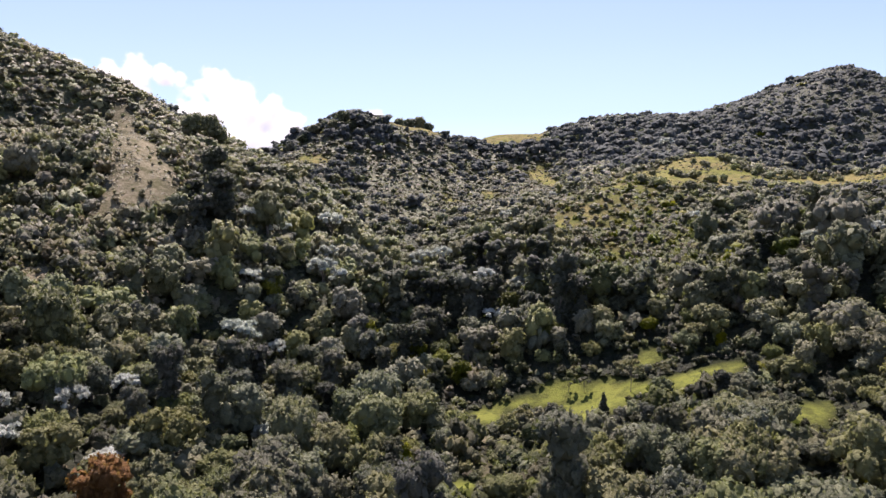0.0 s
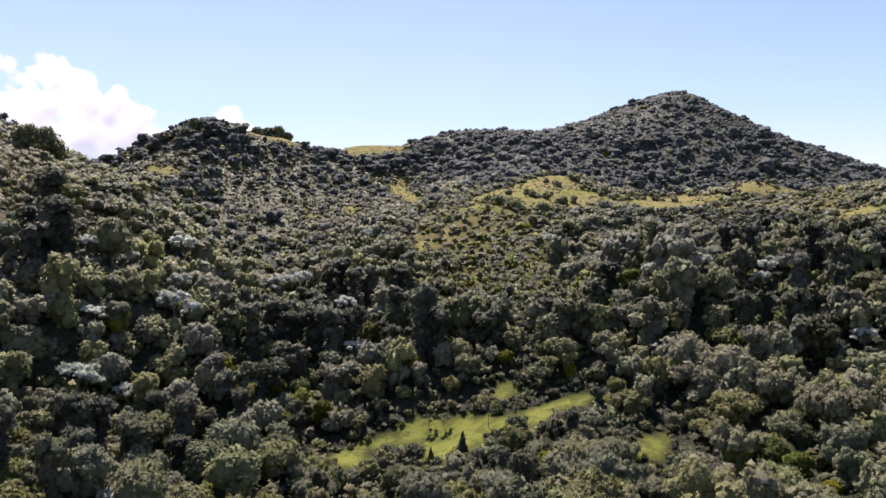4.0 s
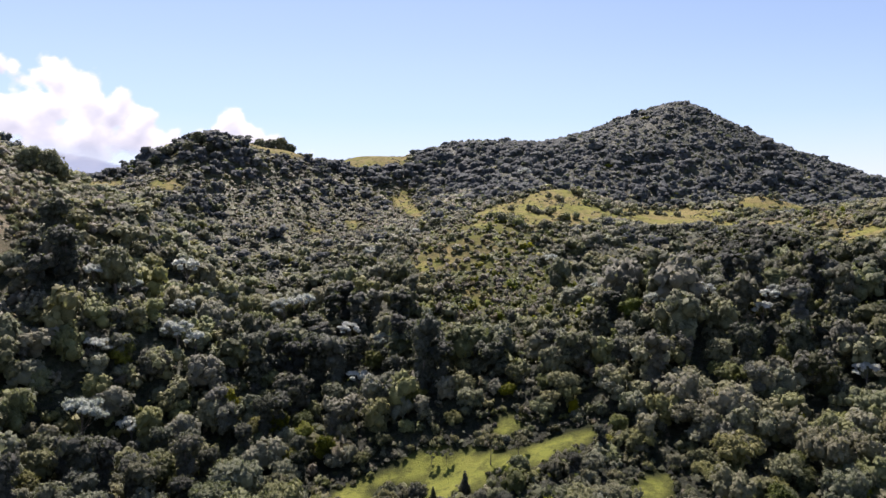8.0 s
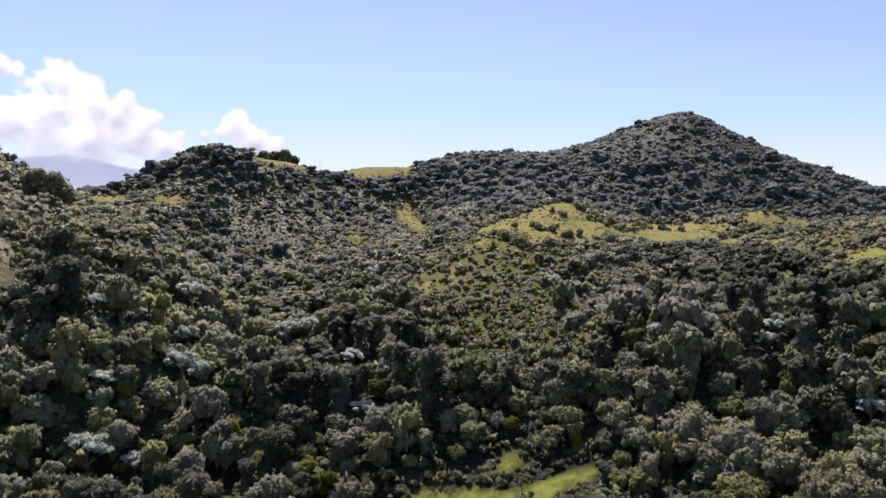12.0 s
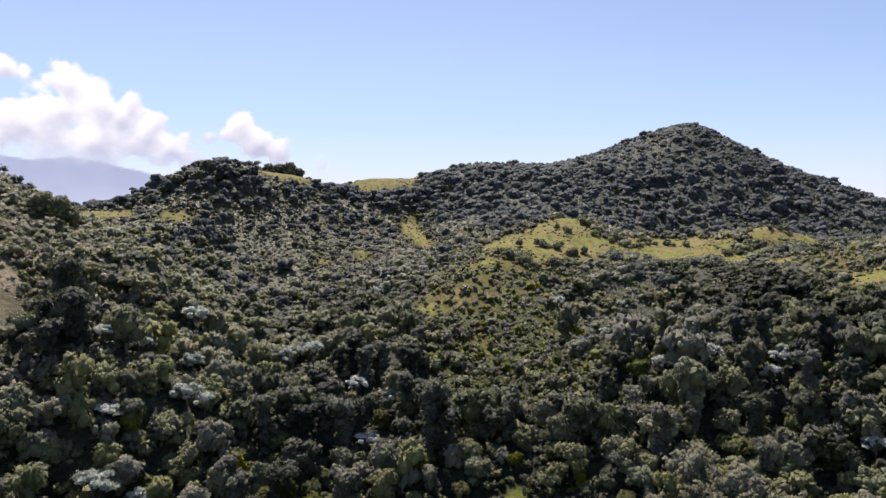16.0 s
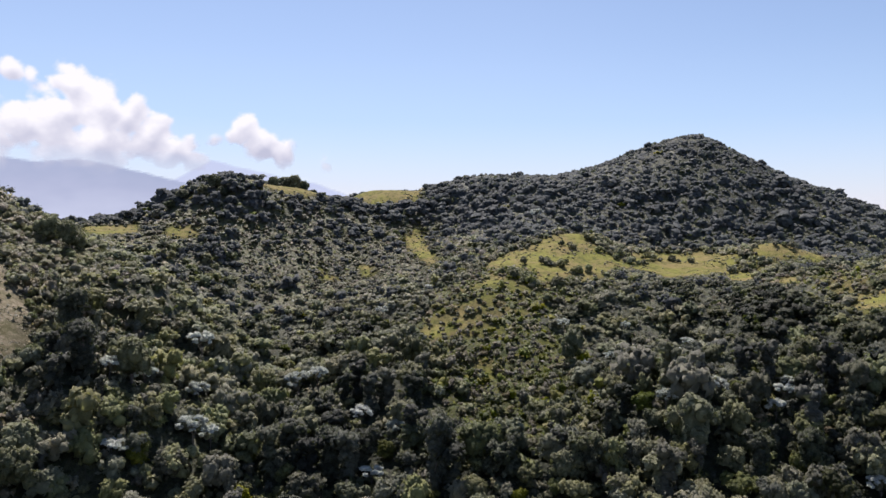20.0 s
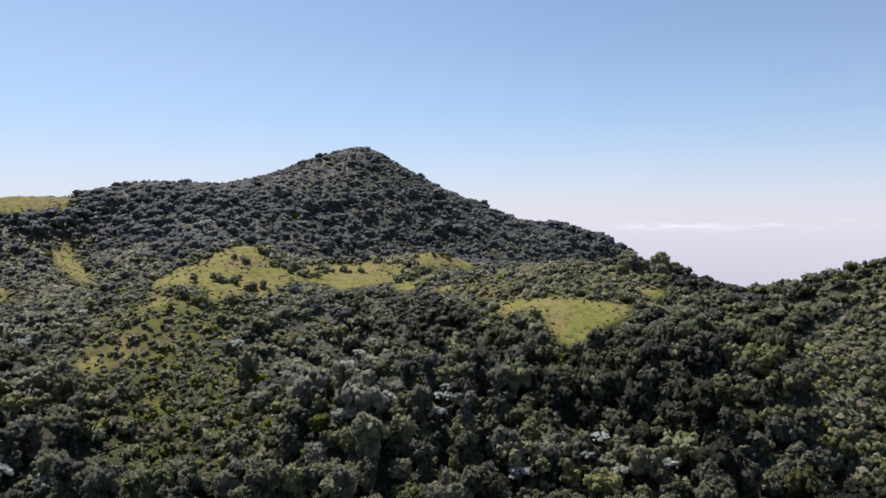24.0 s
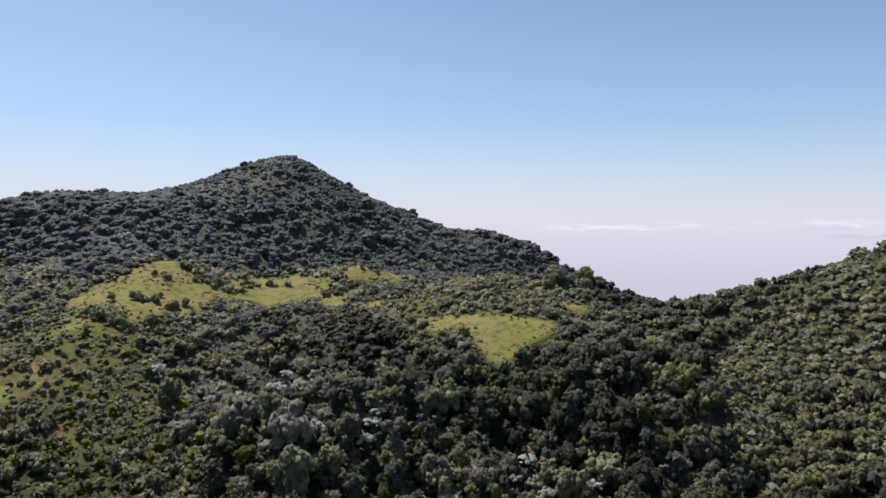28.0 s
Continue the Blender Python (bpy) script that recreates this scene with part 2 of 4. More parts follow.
DRYNESS = [[(-119, 264), (-112, 266), (-97, 244), (-88, 233), (-80, 219), (-77, 203), (-84, 195), (-92, 188), (-95, 191), (-93, 201), (-97, 214), (-107, 231)],
           [(-131, 286), (-123, 287), (-104, 247), (-88, 234), (-81, 224), (-80, 208), (-85, 200), (-88, 190), (-94, 188), (-97, 209), (-101, 224), (-116, 257)],
           [(7.2, 131), (8.6, 131), (8.2, 113), (6.8, 113)], [(-96, 162), (-93, 168), (-88, 164), (-89, 156), (-93, 155)]]
SPUR_SCRUB = [(206, 262, 12, 18, 0), (66, 270, 26, 26, 0), (62, 238, 22, 34, 0), (48, 205, 14, 26, 0), (72, 298, 26, 18, 0), (96, 318, 22, 20, 0)]
SHRUBLAND = [(25, 410, 65, 75, 0), (58, 235, 24, 60, 0), (66, 285, 32, 30, 0), (110, 335, 40, 40, 0), (-110, 250, 50, 45, 0), (-165, 300, 50, 28, -20), (-95, 175, 25, 30, 0),
             (238, 92, 50, 34, 0), (285, 100, 30, 25, 0), (200, 345, 60, 30, -30), (230, 235, 40, 40, 0), (-100, 400, 50, 25, 0), (5, 110, 12, 25, 0)]


def distance(x, y, outlines):
    """Metres outside the nearest outline; minus inside."""
    x, y = np.asarray(x, float), np.asarray(y, float)
    best = np.full(x.shape, 1e9)
    for line in outlines:
        d, within = np.full(x.shape, 1e9), np.zeros(x.shape, bool)
        for (ax, ay), (bx_, by_) in zip(line, line[1:] + line[:1]):
            ex, ey = bx_ - ax, by_ - ay
            t = np.clip(((x - ax) * ex + (y - ay) * ey) / (ex * ex + ey * ey), 0, 1)
            d = np.minimum(d, np.hypot(x - ax - t * ex, y - ay - t * ey))
            if ey:
                within ^= ((ay > y) != (by_ > y)) & (x < ax + (y - ay) * ex / ey)
        best = np.minimum(best, np.where(within, -d, d))
    return best


def clearing(x, y, outlines, ragged=2.0, soft=1.4):
    """1 in the clearings, 0 outside, with a ragged edge."""
    far = np.clip((y - 170) / 60, 0, 1)
    return np.clip(0.5 - (distance(x, y, outlines) + ragged * fbm(x, y, 9, 3, 9) + 3.0 * far * fbm(x, y, 17, 4, 19)) / (soft + 3.0 * far), 0, 1)


LIGHT_WOOD = [(32, 156, 34, 12, 0), (12, 124, 30, 18, 0), (218, 82, 28, 20, 0), (75, 110, 45, 26, 0), (45, 100, 30, 16, 0), (228, 62, 28, 18, 0)]
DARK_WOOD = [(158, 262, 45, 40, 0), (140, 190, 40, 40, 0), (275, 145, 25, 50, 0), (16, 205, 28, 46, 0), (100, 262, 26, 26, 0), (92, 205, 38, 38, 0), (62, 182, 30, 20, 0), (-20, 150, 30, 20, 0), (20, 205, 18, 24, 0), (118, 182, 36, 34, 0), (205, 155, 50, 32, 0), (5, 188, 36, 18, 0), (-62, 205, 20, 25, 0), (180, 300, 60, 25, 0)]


def inside(x, y, patches, wander=0.45, soft=0.25, seed=9):
    """1 within the ellipses, 0 outside, with a ragged edge."""
    best = np.full(np.shape(x), -9.0)
    for cx, cy, rx, ry, turn in patches:
        c, s = math.cos(radians(turn)), math.sin(radians(turn))
        u, v = (x - cx) * c + (y - cy) * s, -(x - cx) * s + (y - cy) * c
        best = np.maximum(best, 1 - np.hypot(u / rx, v / ry))
    best = best + wander * fbm(x, y, 12, 3, seed)
    return np.clip(best / soft + 0.5, 0, 1)


def mesh_of(name, verts, faces, mats, index=None, smooth=False, **attributes):
    """A mesh from arrays: verts (n, 3), faces (m, k) with k corners each."""
    me = bpy.data.meshes.new(name)
    verts, faces = np.asarray(verts, np.float32), np.asarray(faces, np.int32)
    k = faces.shape[1]
    me.vertices.add(len(verts))
    me.vertices.foreach_set("co", verts.ravel())
    me.loops.add(faces.size)
    me.loops.foreach_set("vertex_index", faces.ravel())
    me.polygons.add(len(faces))
    me.polygons.foreach_set("loop_start", np.arange(0, faces.size, k, dtype=np.int32))
    for m in mats:
        me.materials.append(m)
    if index is not None:
        me.polygons.foreach_set("material_index", np.asarray(index, np.int32))
    me.polygons.foreach_set("use_smooth", np.broadcast_to(smooth, len(faces)).astype(bool))
    for key, values in attributes.items():
        me.attributes.new(key, "FLOAT", "POINT").data.foreach_set("value", np.asarray(values, np.float32))
    me.update(calc_edges=True)
    return me


# ---- ground: one sheet, fine in the valley and coarse towards the horizon ----
def axis(lo, hi, step, reach):
    core = np.arange(lo, hi + 0.1, step)
    grow = np.cumsum(step * 1.22 ** np.arange(1, 40))
    grow = grow[grow < reach]
    return np.concatenate([(lo - grow)[::-1], core, hi + grow])


gx, gy = axis(-260, 420, 3.0, 4300), axis(60, 560, 3.0, 4300)
XX, YY = np.meshgrid(gx, gy)
ZZ = height(XX, YY)
nx, ny = len(gx), len(gy)
quad = (np.arange(ny - 1)[:, None] * nx + np.arange(nx - 1)).ravel()
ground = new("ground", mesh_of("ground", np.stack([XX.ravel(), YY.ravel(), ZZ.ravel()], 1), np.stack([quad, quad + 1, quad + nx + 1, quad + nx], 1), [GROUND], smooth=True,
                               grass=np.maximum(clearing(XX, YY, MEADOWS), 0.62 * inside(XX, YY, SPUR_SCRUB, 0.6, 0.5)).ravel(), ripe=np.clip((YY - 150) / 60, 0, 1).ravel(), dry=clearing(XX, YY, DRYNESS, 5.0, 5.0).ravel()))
tagged(ground, "mountain valley floor and slopes with yellow-green clearings", "ground", kind="structure")

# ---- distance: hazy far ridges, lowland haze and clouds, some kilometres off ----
def afar(azimuth, height_deg, radius):
    a, h = np.radians(azimuth), np.radians(height_deg)
    return np.stack([radius * np.sin(a), radius * np.cos(a), 100 + radius * np.tan(h)], -1)


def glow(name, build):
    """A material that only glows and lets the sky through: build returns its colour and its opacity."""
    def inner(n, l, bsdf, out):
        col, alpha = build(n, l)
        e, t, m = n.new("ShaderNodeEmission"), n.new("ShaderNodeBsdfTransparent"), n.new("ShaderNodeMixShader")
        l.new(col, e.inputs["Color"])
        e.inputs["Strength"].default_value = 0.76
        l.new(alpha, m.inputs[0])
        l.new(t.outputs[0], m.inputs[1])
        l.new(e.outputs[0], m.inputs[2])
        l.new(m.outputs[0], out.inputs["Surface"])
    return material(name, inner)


def sheet(name, az, el, radius, mat, label, category, **values):
    """A wide curved sheet of distance; the values are read at each of its points."""
    A, E = np.meshgrid(az, el)
    n, m = len(az), len(el)
    q = (np.arange(m - 1)[:, None] * n + np.arange(n - 1)).ravel()
    got = {k: f(A, E).ravel() for k, f in values.items()}
    ob = new(name, mesh_of(name, afar(A, E, radius).reshape(-1, 3), np.stack([q, q + 1, q + n + 1, q + n], 1), [mat], smooth=True, **got))
    return tagged(ob, label, category, kind="structure")


def ridge_line(points):
    p = np.array(points)
    return lambda A: np.interp(A, p[:, 0], p[:, 1]) + 0.10 * fbm(A * 10, A * 0, 9, 4, 61)


FAR_A = ridge_line([(-60, 4.0), (-40, 5.4), (-25, 5.0), (-19.8, 4.1), (-17, 4.55), (-14.8, 4.1), (-9.8, 2.95), (-2.8, 1.2), (3, 0.2), (8, -0.5)])
FAR_B = ridge_line([(-30, 3.0), (-15, 2.5), (-11, 3.0), (-8.1, 4.65), (-4.9, 4.0), (-0.2, 3.1), (2.4, 2.1), (6, 1.2), (12, 0.4), (18, -0.5)])
# air haze is painted into the ridges' glow, paler towards their feet
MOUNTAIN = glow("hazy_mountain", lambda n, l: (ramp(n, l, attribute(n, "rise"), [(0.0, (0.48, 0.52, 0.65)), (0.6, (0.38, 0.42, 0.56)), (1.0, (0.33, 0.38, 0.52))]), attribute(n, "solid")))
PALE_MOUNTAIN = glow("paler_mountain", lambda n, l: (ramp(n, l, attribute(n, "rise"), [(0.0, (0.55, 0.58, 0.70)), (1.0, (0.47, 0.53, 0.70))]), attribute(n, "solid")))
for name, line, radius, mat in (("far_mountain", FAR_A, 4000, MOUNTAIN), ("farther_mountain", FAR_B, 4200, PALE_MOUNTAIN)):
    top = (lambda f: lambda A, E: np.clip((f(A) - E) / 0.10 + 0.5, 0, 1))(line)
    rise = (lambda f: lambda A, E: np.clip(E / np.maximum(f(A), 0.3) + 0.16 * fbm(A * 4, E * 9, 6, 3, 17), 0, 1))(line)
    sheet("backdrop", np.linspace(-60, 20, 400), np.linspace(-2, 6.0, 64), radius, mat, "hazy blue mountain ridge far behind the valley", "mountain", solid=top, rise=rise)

# glowing haze; the thin veil added above it mutes the sky to 40 degrees
HAZE = glow("lowland_haze", lambda n, l: (ramp(n, l, attribute(n, "rise"), [(0.0, (0.56, 0.55, 0.63)), (0.25, (0.66, 0.64, 0.71)), (0.45, (0.57, 0.61, 0.72)), (0.75, (0.46, 0.58, 0.76)), (1.0, (0.52, 0.62, 0.78))]), attribute(n, "solid")))
sheet("backdrop", np.linspace(-180, 180, 240), np.linspace(-13, 40, 130), 4350, HAZE, "pale lavender haze over the lowland horizon", "haze",
      solid=lambda A, E: np.where(E < 0, 1, 1 - (1 - 0.9 * np.clip(1 - E / 14, 0, 1) ** 2) * (1 - (0.40 - 0.17 * np.clip((A - 15) / 30, 0, 1)) * np.clip(1 - E / 40, 0, 1))), rise=lambda A, E: np.clip((E + 4) / 16, 0, 1))

# cumulus heaps: azimuth, height and radius of each billow, in degrees
HEAP = [(-17.1, 9.4, 1.9), (-15.7, 8.1, 2.5), (-18.5, 7.4, 2.5), (-20.5, 6.6, 2.0), (-13.8, 7.4, 2.0), (-12.3, 6.3, 2.1), (-10.7, 5.3, 1.7), (-15.3, 5.7, 2.6), (-18.2, 5.7, 2.2),
        (-22.8, 6.0, 2.9), (-25.3, 6.0, 3.0), (-9.4, 4.5, 1.1), (-21.0, 10.3, 0.9), (-19.9, 10.2, 0.5), (-22.9, 10.4, 1.2), (-5.5, 7.2, 1.2), (-4.3, 6.0, 1.4), (-2.7, 5.4, 1.1),
        (-6.1, 6.7, 0.8), (-7.8, 6.3, 0.5), (0.5, 4.4, 0.55), (-29, 7, 4),
        (-26.8, 10.5, 1.0), (-24.8, 9.8, 1.2), (-23.2, 9.0, 1.4)]


def heap(A, E):
    best = np.full(A.shape, -9.0)
    for a, e, r in HEAP:
        best = np.maximum(best, (1 - np.hypot(A - a, (E - e) * 1.05) / r) * min(r, 1.6))
    return best + 0.85 * fbm(A, E * 1.2, 1.3, 5, 23) + 0.3 * fbm(A, E, 5, 2, 29)


def heap_solid(A, E):
    v = np.clip((heap(A, E) + 0.02) / 0.55, 0, 1)
    return v * v * (3 - 2 * v) * np.clip((E - 3.0 - 0.4 * fbm(A, E, 3, 3, 3)) / 2.2, 0, 1)


# the billows' sunlit and shaded sides, painted into the cloud's glow
def heap_shade(A, E):
    lit = heap(A - 0.25, E + 0.7) - heap(A + 0.25, E - 0.7)
    return np.clip(0.62 - 0.40 * lit + 0.07 * (E - 6.5) + 0.25 * fbm(A, E, 2.2, 4, 77), 0, 1)


CLOUD = glow("sunlit_cloud", lambda n, l: (ramp(n, l, attribute(n, "bright"), [(0.0, (0.44, 0.46, 0.56)), (0.5, (0.60, 0.61, 0.68)), (1.0, (0.80, 0.80, 0.82))]), attribute(n, "solid")))
sheet("backdrop", np.linspace(-36, 4, 420), np.linspace(2, 13, 170), 3900, CLOUD, "white cumulus cloud heaped against the mountain", "cloud", solid=heap_solid, bright=heap_shade)

# thin streaks low over the eastern horizon
def streak(A, E):
    """A broken bank of cloud that rises a little towards the east."""
    lift = 0.02 * (A - 60)
    bank = np.exp(-((E - lift) / 0.34) ** 2) + 0.7 * np.exp(-((E - lift + 0.75) / 0.25) ** 2) * np.clip((A - 66) / 4, 0, 1)
    torn = np.clip(0.42 + 1.6 * fbm(A, E * 4, 5, 5, 83) + 0.6 * fbm(A, E * 9, 1.5, 3, 85), 0, 1)
    return np.clip(bank * torn, 0, 1) * np.clip((A - 47) / 6, 0, 1) * 0.85


# white tops and shaded grey undersides are painted into the streaks' glow
STREAK = glow("thin_cloud", lambda n, l: (ramp(n, l, attribute(n, "bright"), [(0.25, (0.45, 0.50, 0.63)), (0.5, (0.92, 0.91, 0.96))]), attribute(n, "solid")))
sheet("backdrop", np.linspace(46, 84, 340), np.linspace(-1.8, 1.6, 70), 4300, STREAK, "thin white cloud streaks above the horizon haze", "cloud",
      solid=streak, bright=lambda A, E: np.clip(0.56 + 0.7 * (E - 0.02 * (A - 60)) + 0.5 * fbm(A, E * 5, 3, 3, 5), 0, 1))

# ---- trees ----
rng = np.random.default_rng(7)
ball = bmesh.new()
bmesh.ops.create_icosphere(ball, subdivisions=1, radius=1.0)
BALLS = [(np.array([(1.0, 0, 0), (0, 1, 0), (-1, 0, 0), (0, -1, 0), (0, 0, 1), (0, 0, -1)]), np.array([(q, (q + 1) % 4, 4) for q in range(4)] + [((q + 1) % 4, q, 5) for q in range(4)])),
         (np.array([v.co[:] for v in ball.verts]), np.array([[v.index for v in f.verts] for f in ball.faces]))]
ball.free()


def puffs(p, axis_, wide, sides):
    """Leaf clumps: small open domes with uneven rims at the points p, each bulging along its axis."""
    n = len(p)
    axis_ = axis_ / np.linalg.norm(axis_, axis=1)[:, None]
    side = np.cross(axis_, rng.normal(size=(n, 3)))
    side /= np.linalg.norm(side, axis=1)[:, None] + 1e-9
    up = np.cross(axis_, side)
    wide = np.broadcast_to(np.asarray(wide, float).reshape(-1, 1), (n, 1))
    corners = [p + axis_ * wide * rng.uniform(0.3, 0.7, (n, 1))]
    for q in range(sides):
        a = 6.2832 * (q + rng.uniform(-0.32, 0.32, (n, 1))) / sides
        corners.append(p + (side * np.cos(a) + up * np.sin(a)) * wide * rng.uniform(0.6, 1.35, (n, 1)) + axis_ * wide * rng.uniform(-0.7, -0.05, (n, 1)))
    f = np.array([(0, 1 + q, 1 + (q + 1) % sides) for q in range(sides)])
    return np.stack(corners, 1).reshape(-1, 3), (np.arange(n)[:, None, None] * (sides + 1) + f).reshape(-1, 3)


def crown(lobes, clumps, wide, sides, sprays, leaf, core=0.8, squash=1.0):
    """A crown: lumpy leaf masses (lobes: x, y, z, r) covered in domed leaf clumps, with loose sprays of leaves standing off the clumps."""
    area = lobes[:, 3] ** 2
    owner = np.repeat(np.arange(len(lobes)), np.maximum(3, (clumps * area / area.sum()).astype(int)))
    r, n = lobes[owner, 3:], len(owner)
    d = rng.normal(size=(n, 3))
    d /= np.linalg.norm(d, axis=1)[:, None]
    d[:, 2] = np.where(d[:, 2] < -0.45, -d[:, 2], d[:, 2])
    p = lobes[owner, :3] + d * r * rng.uniform(0.76, 1.12, (n, 1)) * np.array((1, 1, squash))
    out = d + np.array((0, 0, 0.5 / squash)) + rng.normal(size=(n, 3)) * 0.25
    out /= np.linalg.norm(out, axis=1)[:, None]
    size = wide * rng.uniform(0.5, 1.3, (n, 1))
    v1, f1 = puffs(p, out, size, sides)
    pick = rng.integers(0, n, sprays)
    p = p[pick] + (rng.normal(size=(sprays, 3)) * 0.42 + out[pick] * rng.uniform(0.05, 0.5, (sprays, 1))) * size[pick]
    nrm = out[pick] + rng.normal(size=(sprays, 3)) * 0.8
    nrm /= np.linalg.norm(nrm, axis=1)[:, None]
    side = np.cross(nrm, rng.normal(size=nrm.shape))
    side /= np.linalg.norm(side, axis=1)[:, None] + 1e-9
    up = np.cross(nrm, side)
    q = leaf * rng.uniform(0.5, 1.25, (sprays, 1))
    v2 = np.stack([p - side * q * 0.8 - up * q * 0.5 - nrm * q * 0.2, p + side * q * 0.8 - up * q * 0.4 - nrm * q * 0.2, p + side * q * rng.uniform(-0.5, 0.5, (sprays, 1)) + up * q], 1).reshape(-1, 3)
    f2 = np.arange(3 * sprays).reshape(-1, 3) + len(v1)
    v, f, base = [v1, v2], [f1, f2], len(v1) + len(v2)
    flat = len(f1) + len(f2)
    ball_v, ball_f = BALLS[0 if sides < 5 else 1]
    for x, y, z, r in lobes:
        swell = 1 + 0.16 * np.sin(ball_v @ rng.normal(size=3) * 3.1 + rng.uniform(0, 6)) + 0.10 * np.sin(ball_v @ rng.normal(size=3) * 5.3 + rng.uniform(0, 6)) + rng.normal(size=len(ball_v)) * 0.05
        v.append(ball_v * (r * core * swell)[:, None] * np.array((1, 1, 0.92 * squash)) + np.array((x, y, z)))
        f.append(ball_f + base)
        base += len(ball_v)
    faces = np.concatenate(f)
    k = np.arange(len(faces))
    return np.concatenate(v), faces, (k < len(f1)) | (k >= flat)


def round_lobes(n, wide=3.1, tall=2.4, mid=4.7, size=1.9):
    """A dome of billows with a lower skirt."""
    k = max(2, n // 4)
    a, t = rng.uniform(0, 6.283, n - k), np.sqrt(rng.uniform(0.03, 1, n - k))
    z = mid + tall * np.sqrt(1 - t * t * 0.92) * rng.uniform(0.6, 1.05, n - k)
    top = np.stack([np.cos(a) * t * wide, np.sin(a) * t * wide, z, size * rng.uniform(0.62, 1.1, n - k)], 1)
    b = 6.283 * (np.arange(k) + rng.uniform()) / k
    low = np.stack([np.cos(b) * wide * 0.7, np.sin(b) * wide * 0.7, mid - rng.uniform(0.4, 1.8, k), size * rng.uniform(0.8, 1.15, k)], 1)
    return np.concatenate([top, low, [[0, 0, mid, size * 1.5]]])


def umbrella_lobes(n):
    a, t = rng.uniform(0, 6.283, n), np.sqrt(rng.uniform(0.02, 1, n))
    top = np.stack([np.cos(a) * t * 4.6, np.sin(a) * t * 4.6, 7.4 - 2.0 * t * t + rng.normal(size=n) * 0.35, rng.uniform(1.1, 1.9, n)], 1)
    return np.concatenate([top, [[0.3, -0.2, 4.9, 2.4], [-0.4, 0.3, 2.6, 1.7]]])


def column_lobes(n):
    """A stem wrapped in climbers, with a wider cap on top."""
    k = max(2, n // 3)
    t, a, b = np.linspace(0.1, 0.85, n - k), rng.uniform(0, 6.283, n - k), 6.283 * (np.arange(k) + rng.uniform()) / k
    stem = np.stack([np.cos(a) * 0.8, np.sin(a) * 0.8, 0.8 + 10.5 * t, rng.uniform(1.2, 1.9, n - k) * (1.25 - 0.35 * t)], 1)
    cap = np.stack([np.cos(b) * 1.5, np.sin(b) * 1.5, 11.0 + rng.uniform(-0.6, 1.0, k), rng.uniform(1.4, 2.0, k)], 1)
    return np.concatenate([stem, cap])


def feather_lobes(n):
    """A thin-topped tree whose leaf plates stand apart on bare limbs."""
    a, t = rng.uniform(0, 6.283, n), np.sqrt(rng.uniform(0.05, 1, n))
    return np.stack([np.cos(a) * t * 4.2, np.sin(a) * t * 4.2, 10.2 - 1.3 * t * t + rng.choice((0, 0, -1.4), n) + rng.normal(size=n) * 0.2, rng.uniform(0.6, 1.15, n)], 1)


def cone_lobes(n):
    """Tiers that narrow to a tip."""
    t, a = np.linspace(0, 1, n), rng.uniform(0, 6.283, n)
    return np.stack([np.cos(a) * 0.5 * (1 - t), np.sin(a) * 0.5 * (1 - t), 1.2 + 6.8 * t, 1.75 * (1 - t) + 0.35], 1)


def shrub_lobes(n):
    a, t = rng.uniform(0, 6.283, n), np.sqrt(rng.uniform(0, 1, n))
    return np.stack([np.cos(a) * t * 1.3, np.sin(a) * t * 1.3, 0.9 + rng.uniform(0, 0.8, n), rng.uniform(0.8, 1.3, n)], 1)


def tube(points, radii, sides=6):
    """A tapered stem through the points."""
    v, f = [], []
    for i, (p, r) in enumerate(zip(points, radii)):
        for k in range(sides):
            v.append((p[0] + r * math.cos(6.2832 * k / sides), p[1] + r * math.sin(6.2832 * k / sides), p[2]))
    for i in range(len(points) - 1):
        for k in range(sides):
            a, b = i * sides + k, i * sides + (k + 1) % sides
            f += [(a, b, b + sides), (a, b + sides, a + sides)]
    return np.array(v), np.array(f)


def trunk_arrays(lobes, top, thick):
    """A bent trunk with a limb to each of the main lobes."""
    lean = rng.normal(size=2) * 0.35
    stem = [(0, 0, -1.0), (lean[0] * 0.4, lean[1] * 0.4, top * 0.35), (lean[0], lean[1], top * 0.7), (lean[0] * 1.2, lean[1] * 1.2, top)]
    v, f = tube(stem, [thick * 1.3, thick, thick * 0.7, thick * 0.35], 7)
    for x, y, z, r in lobes[np.argsort(-lobes[:, 3])[:6]]:
        low = top * rng.uniform(0.4, 0.65)
        q, g = tube([(lean[0] * 0.7, lean[1] * 0.7, low), (x * 0.5, y * 0.5, (low + z) / 2 + 0.2), (x, y, z)], [thick * 0.5, thick * 0.35, thick * 0.15], 5)
        f = np.concatenate([f, g + len(v)])
        v = np.concatenate([v, q])
    return v, f


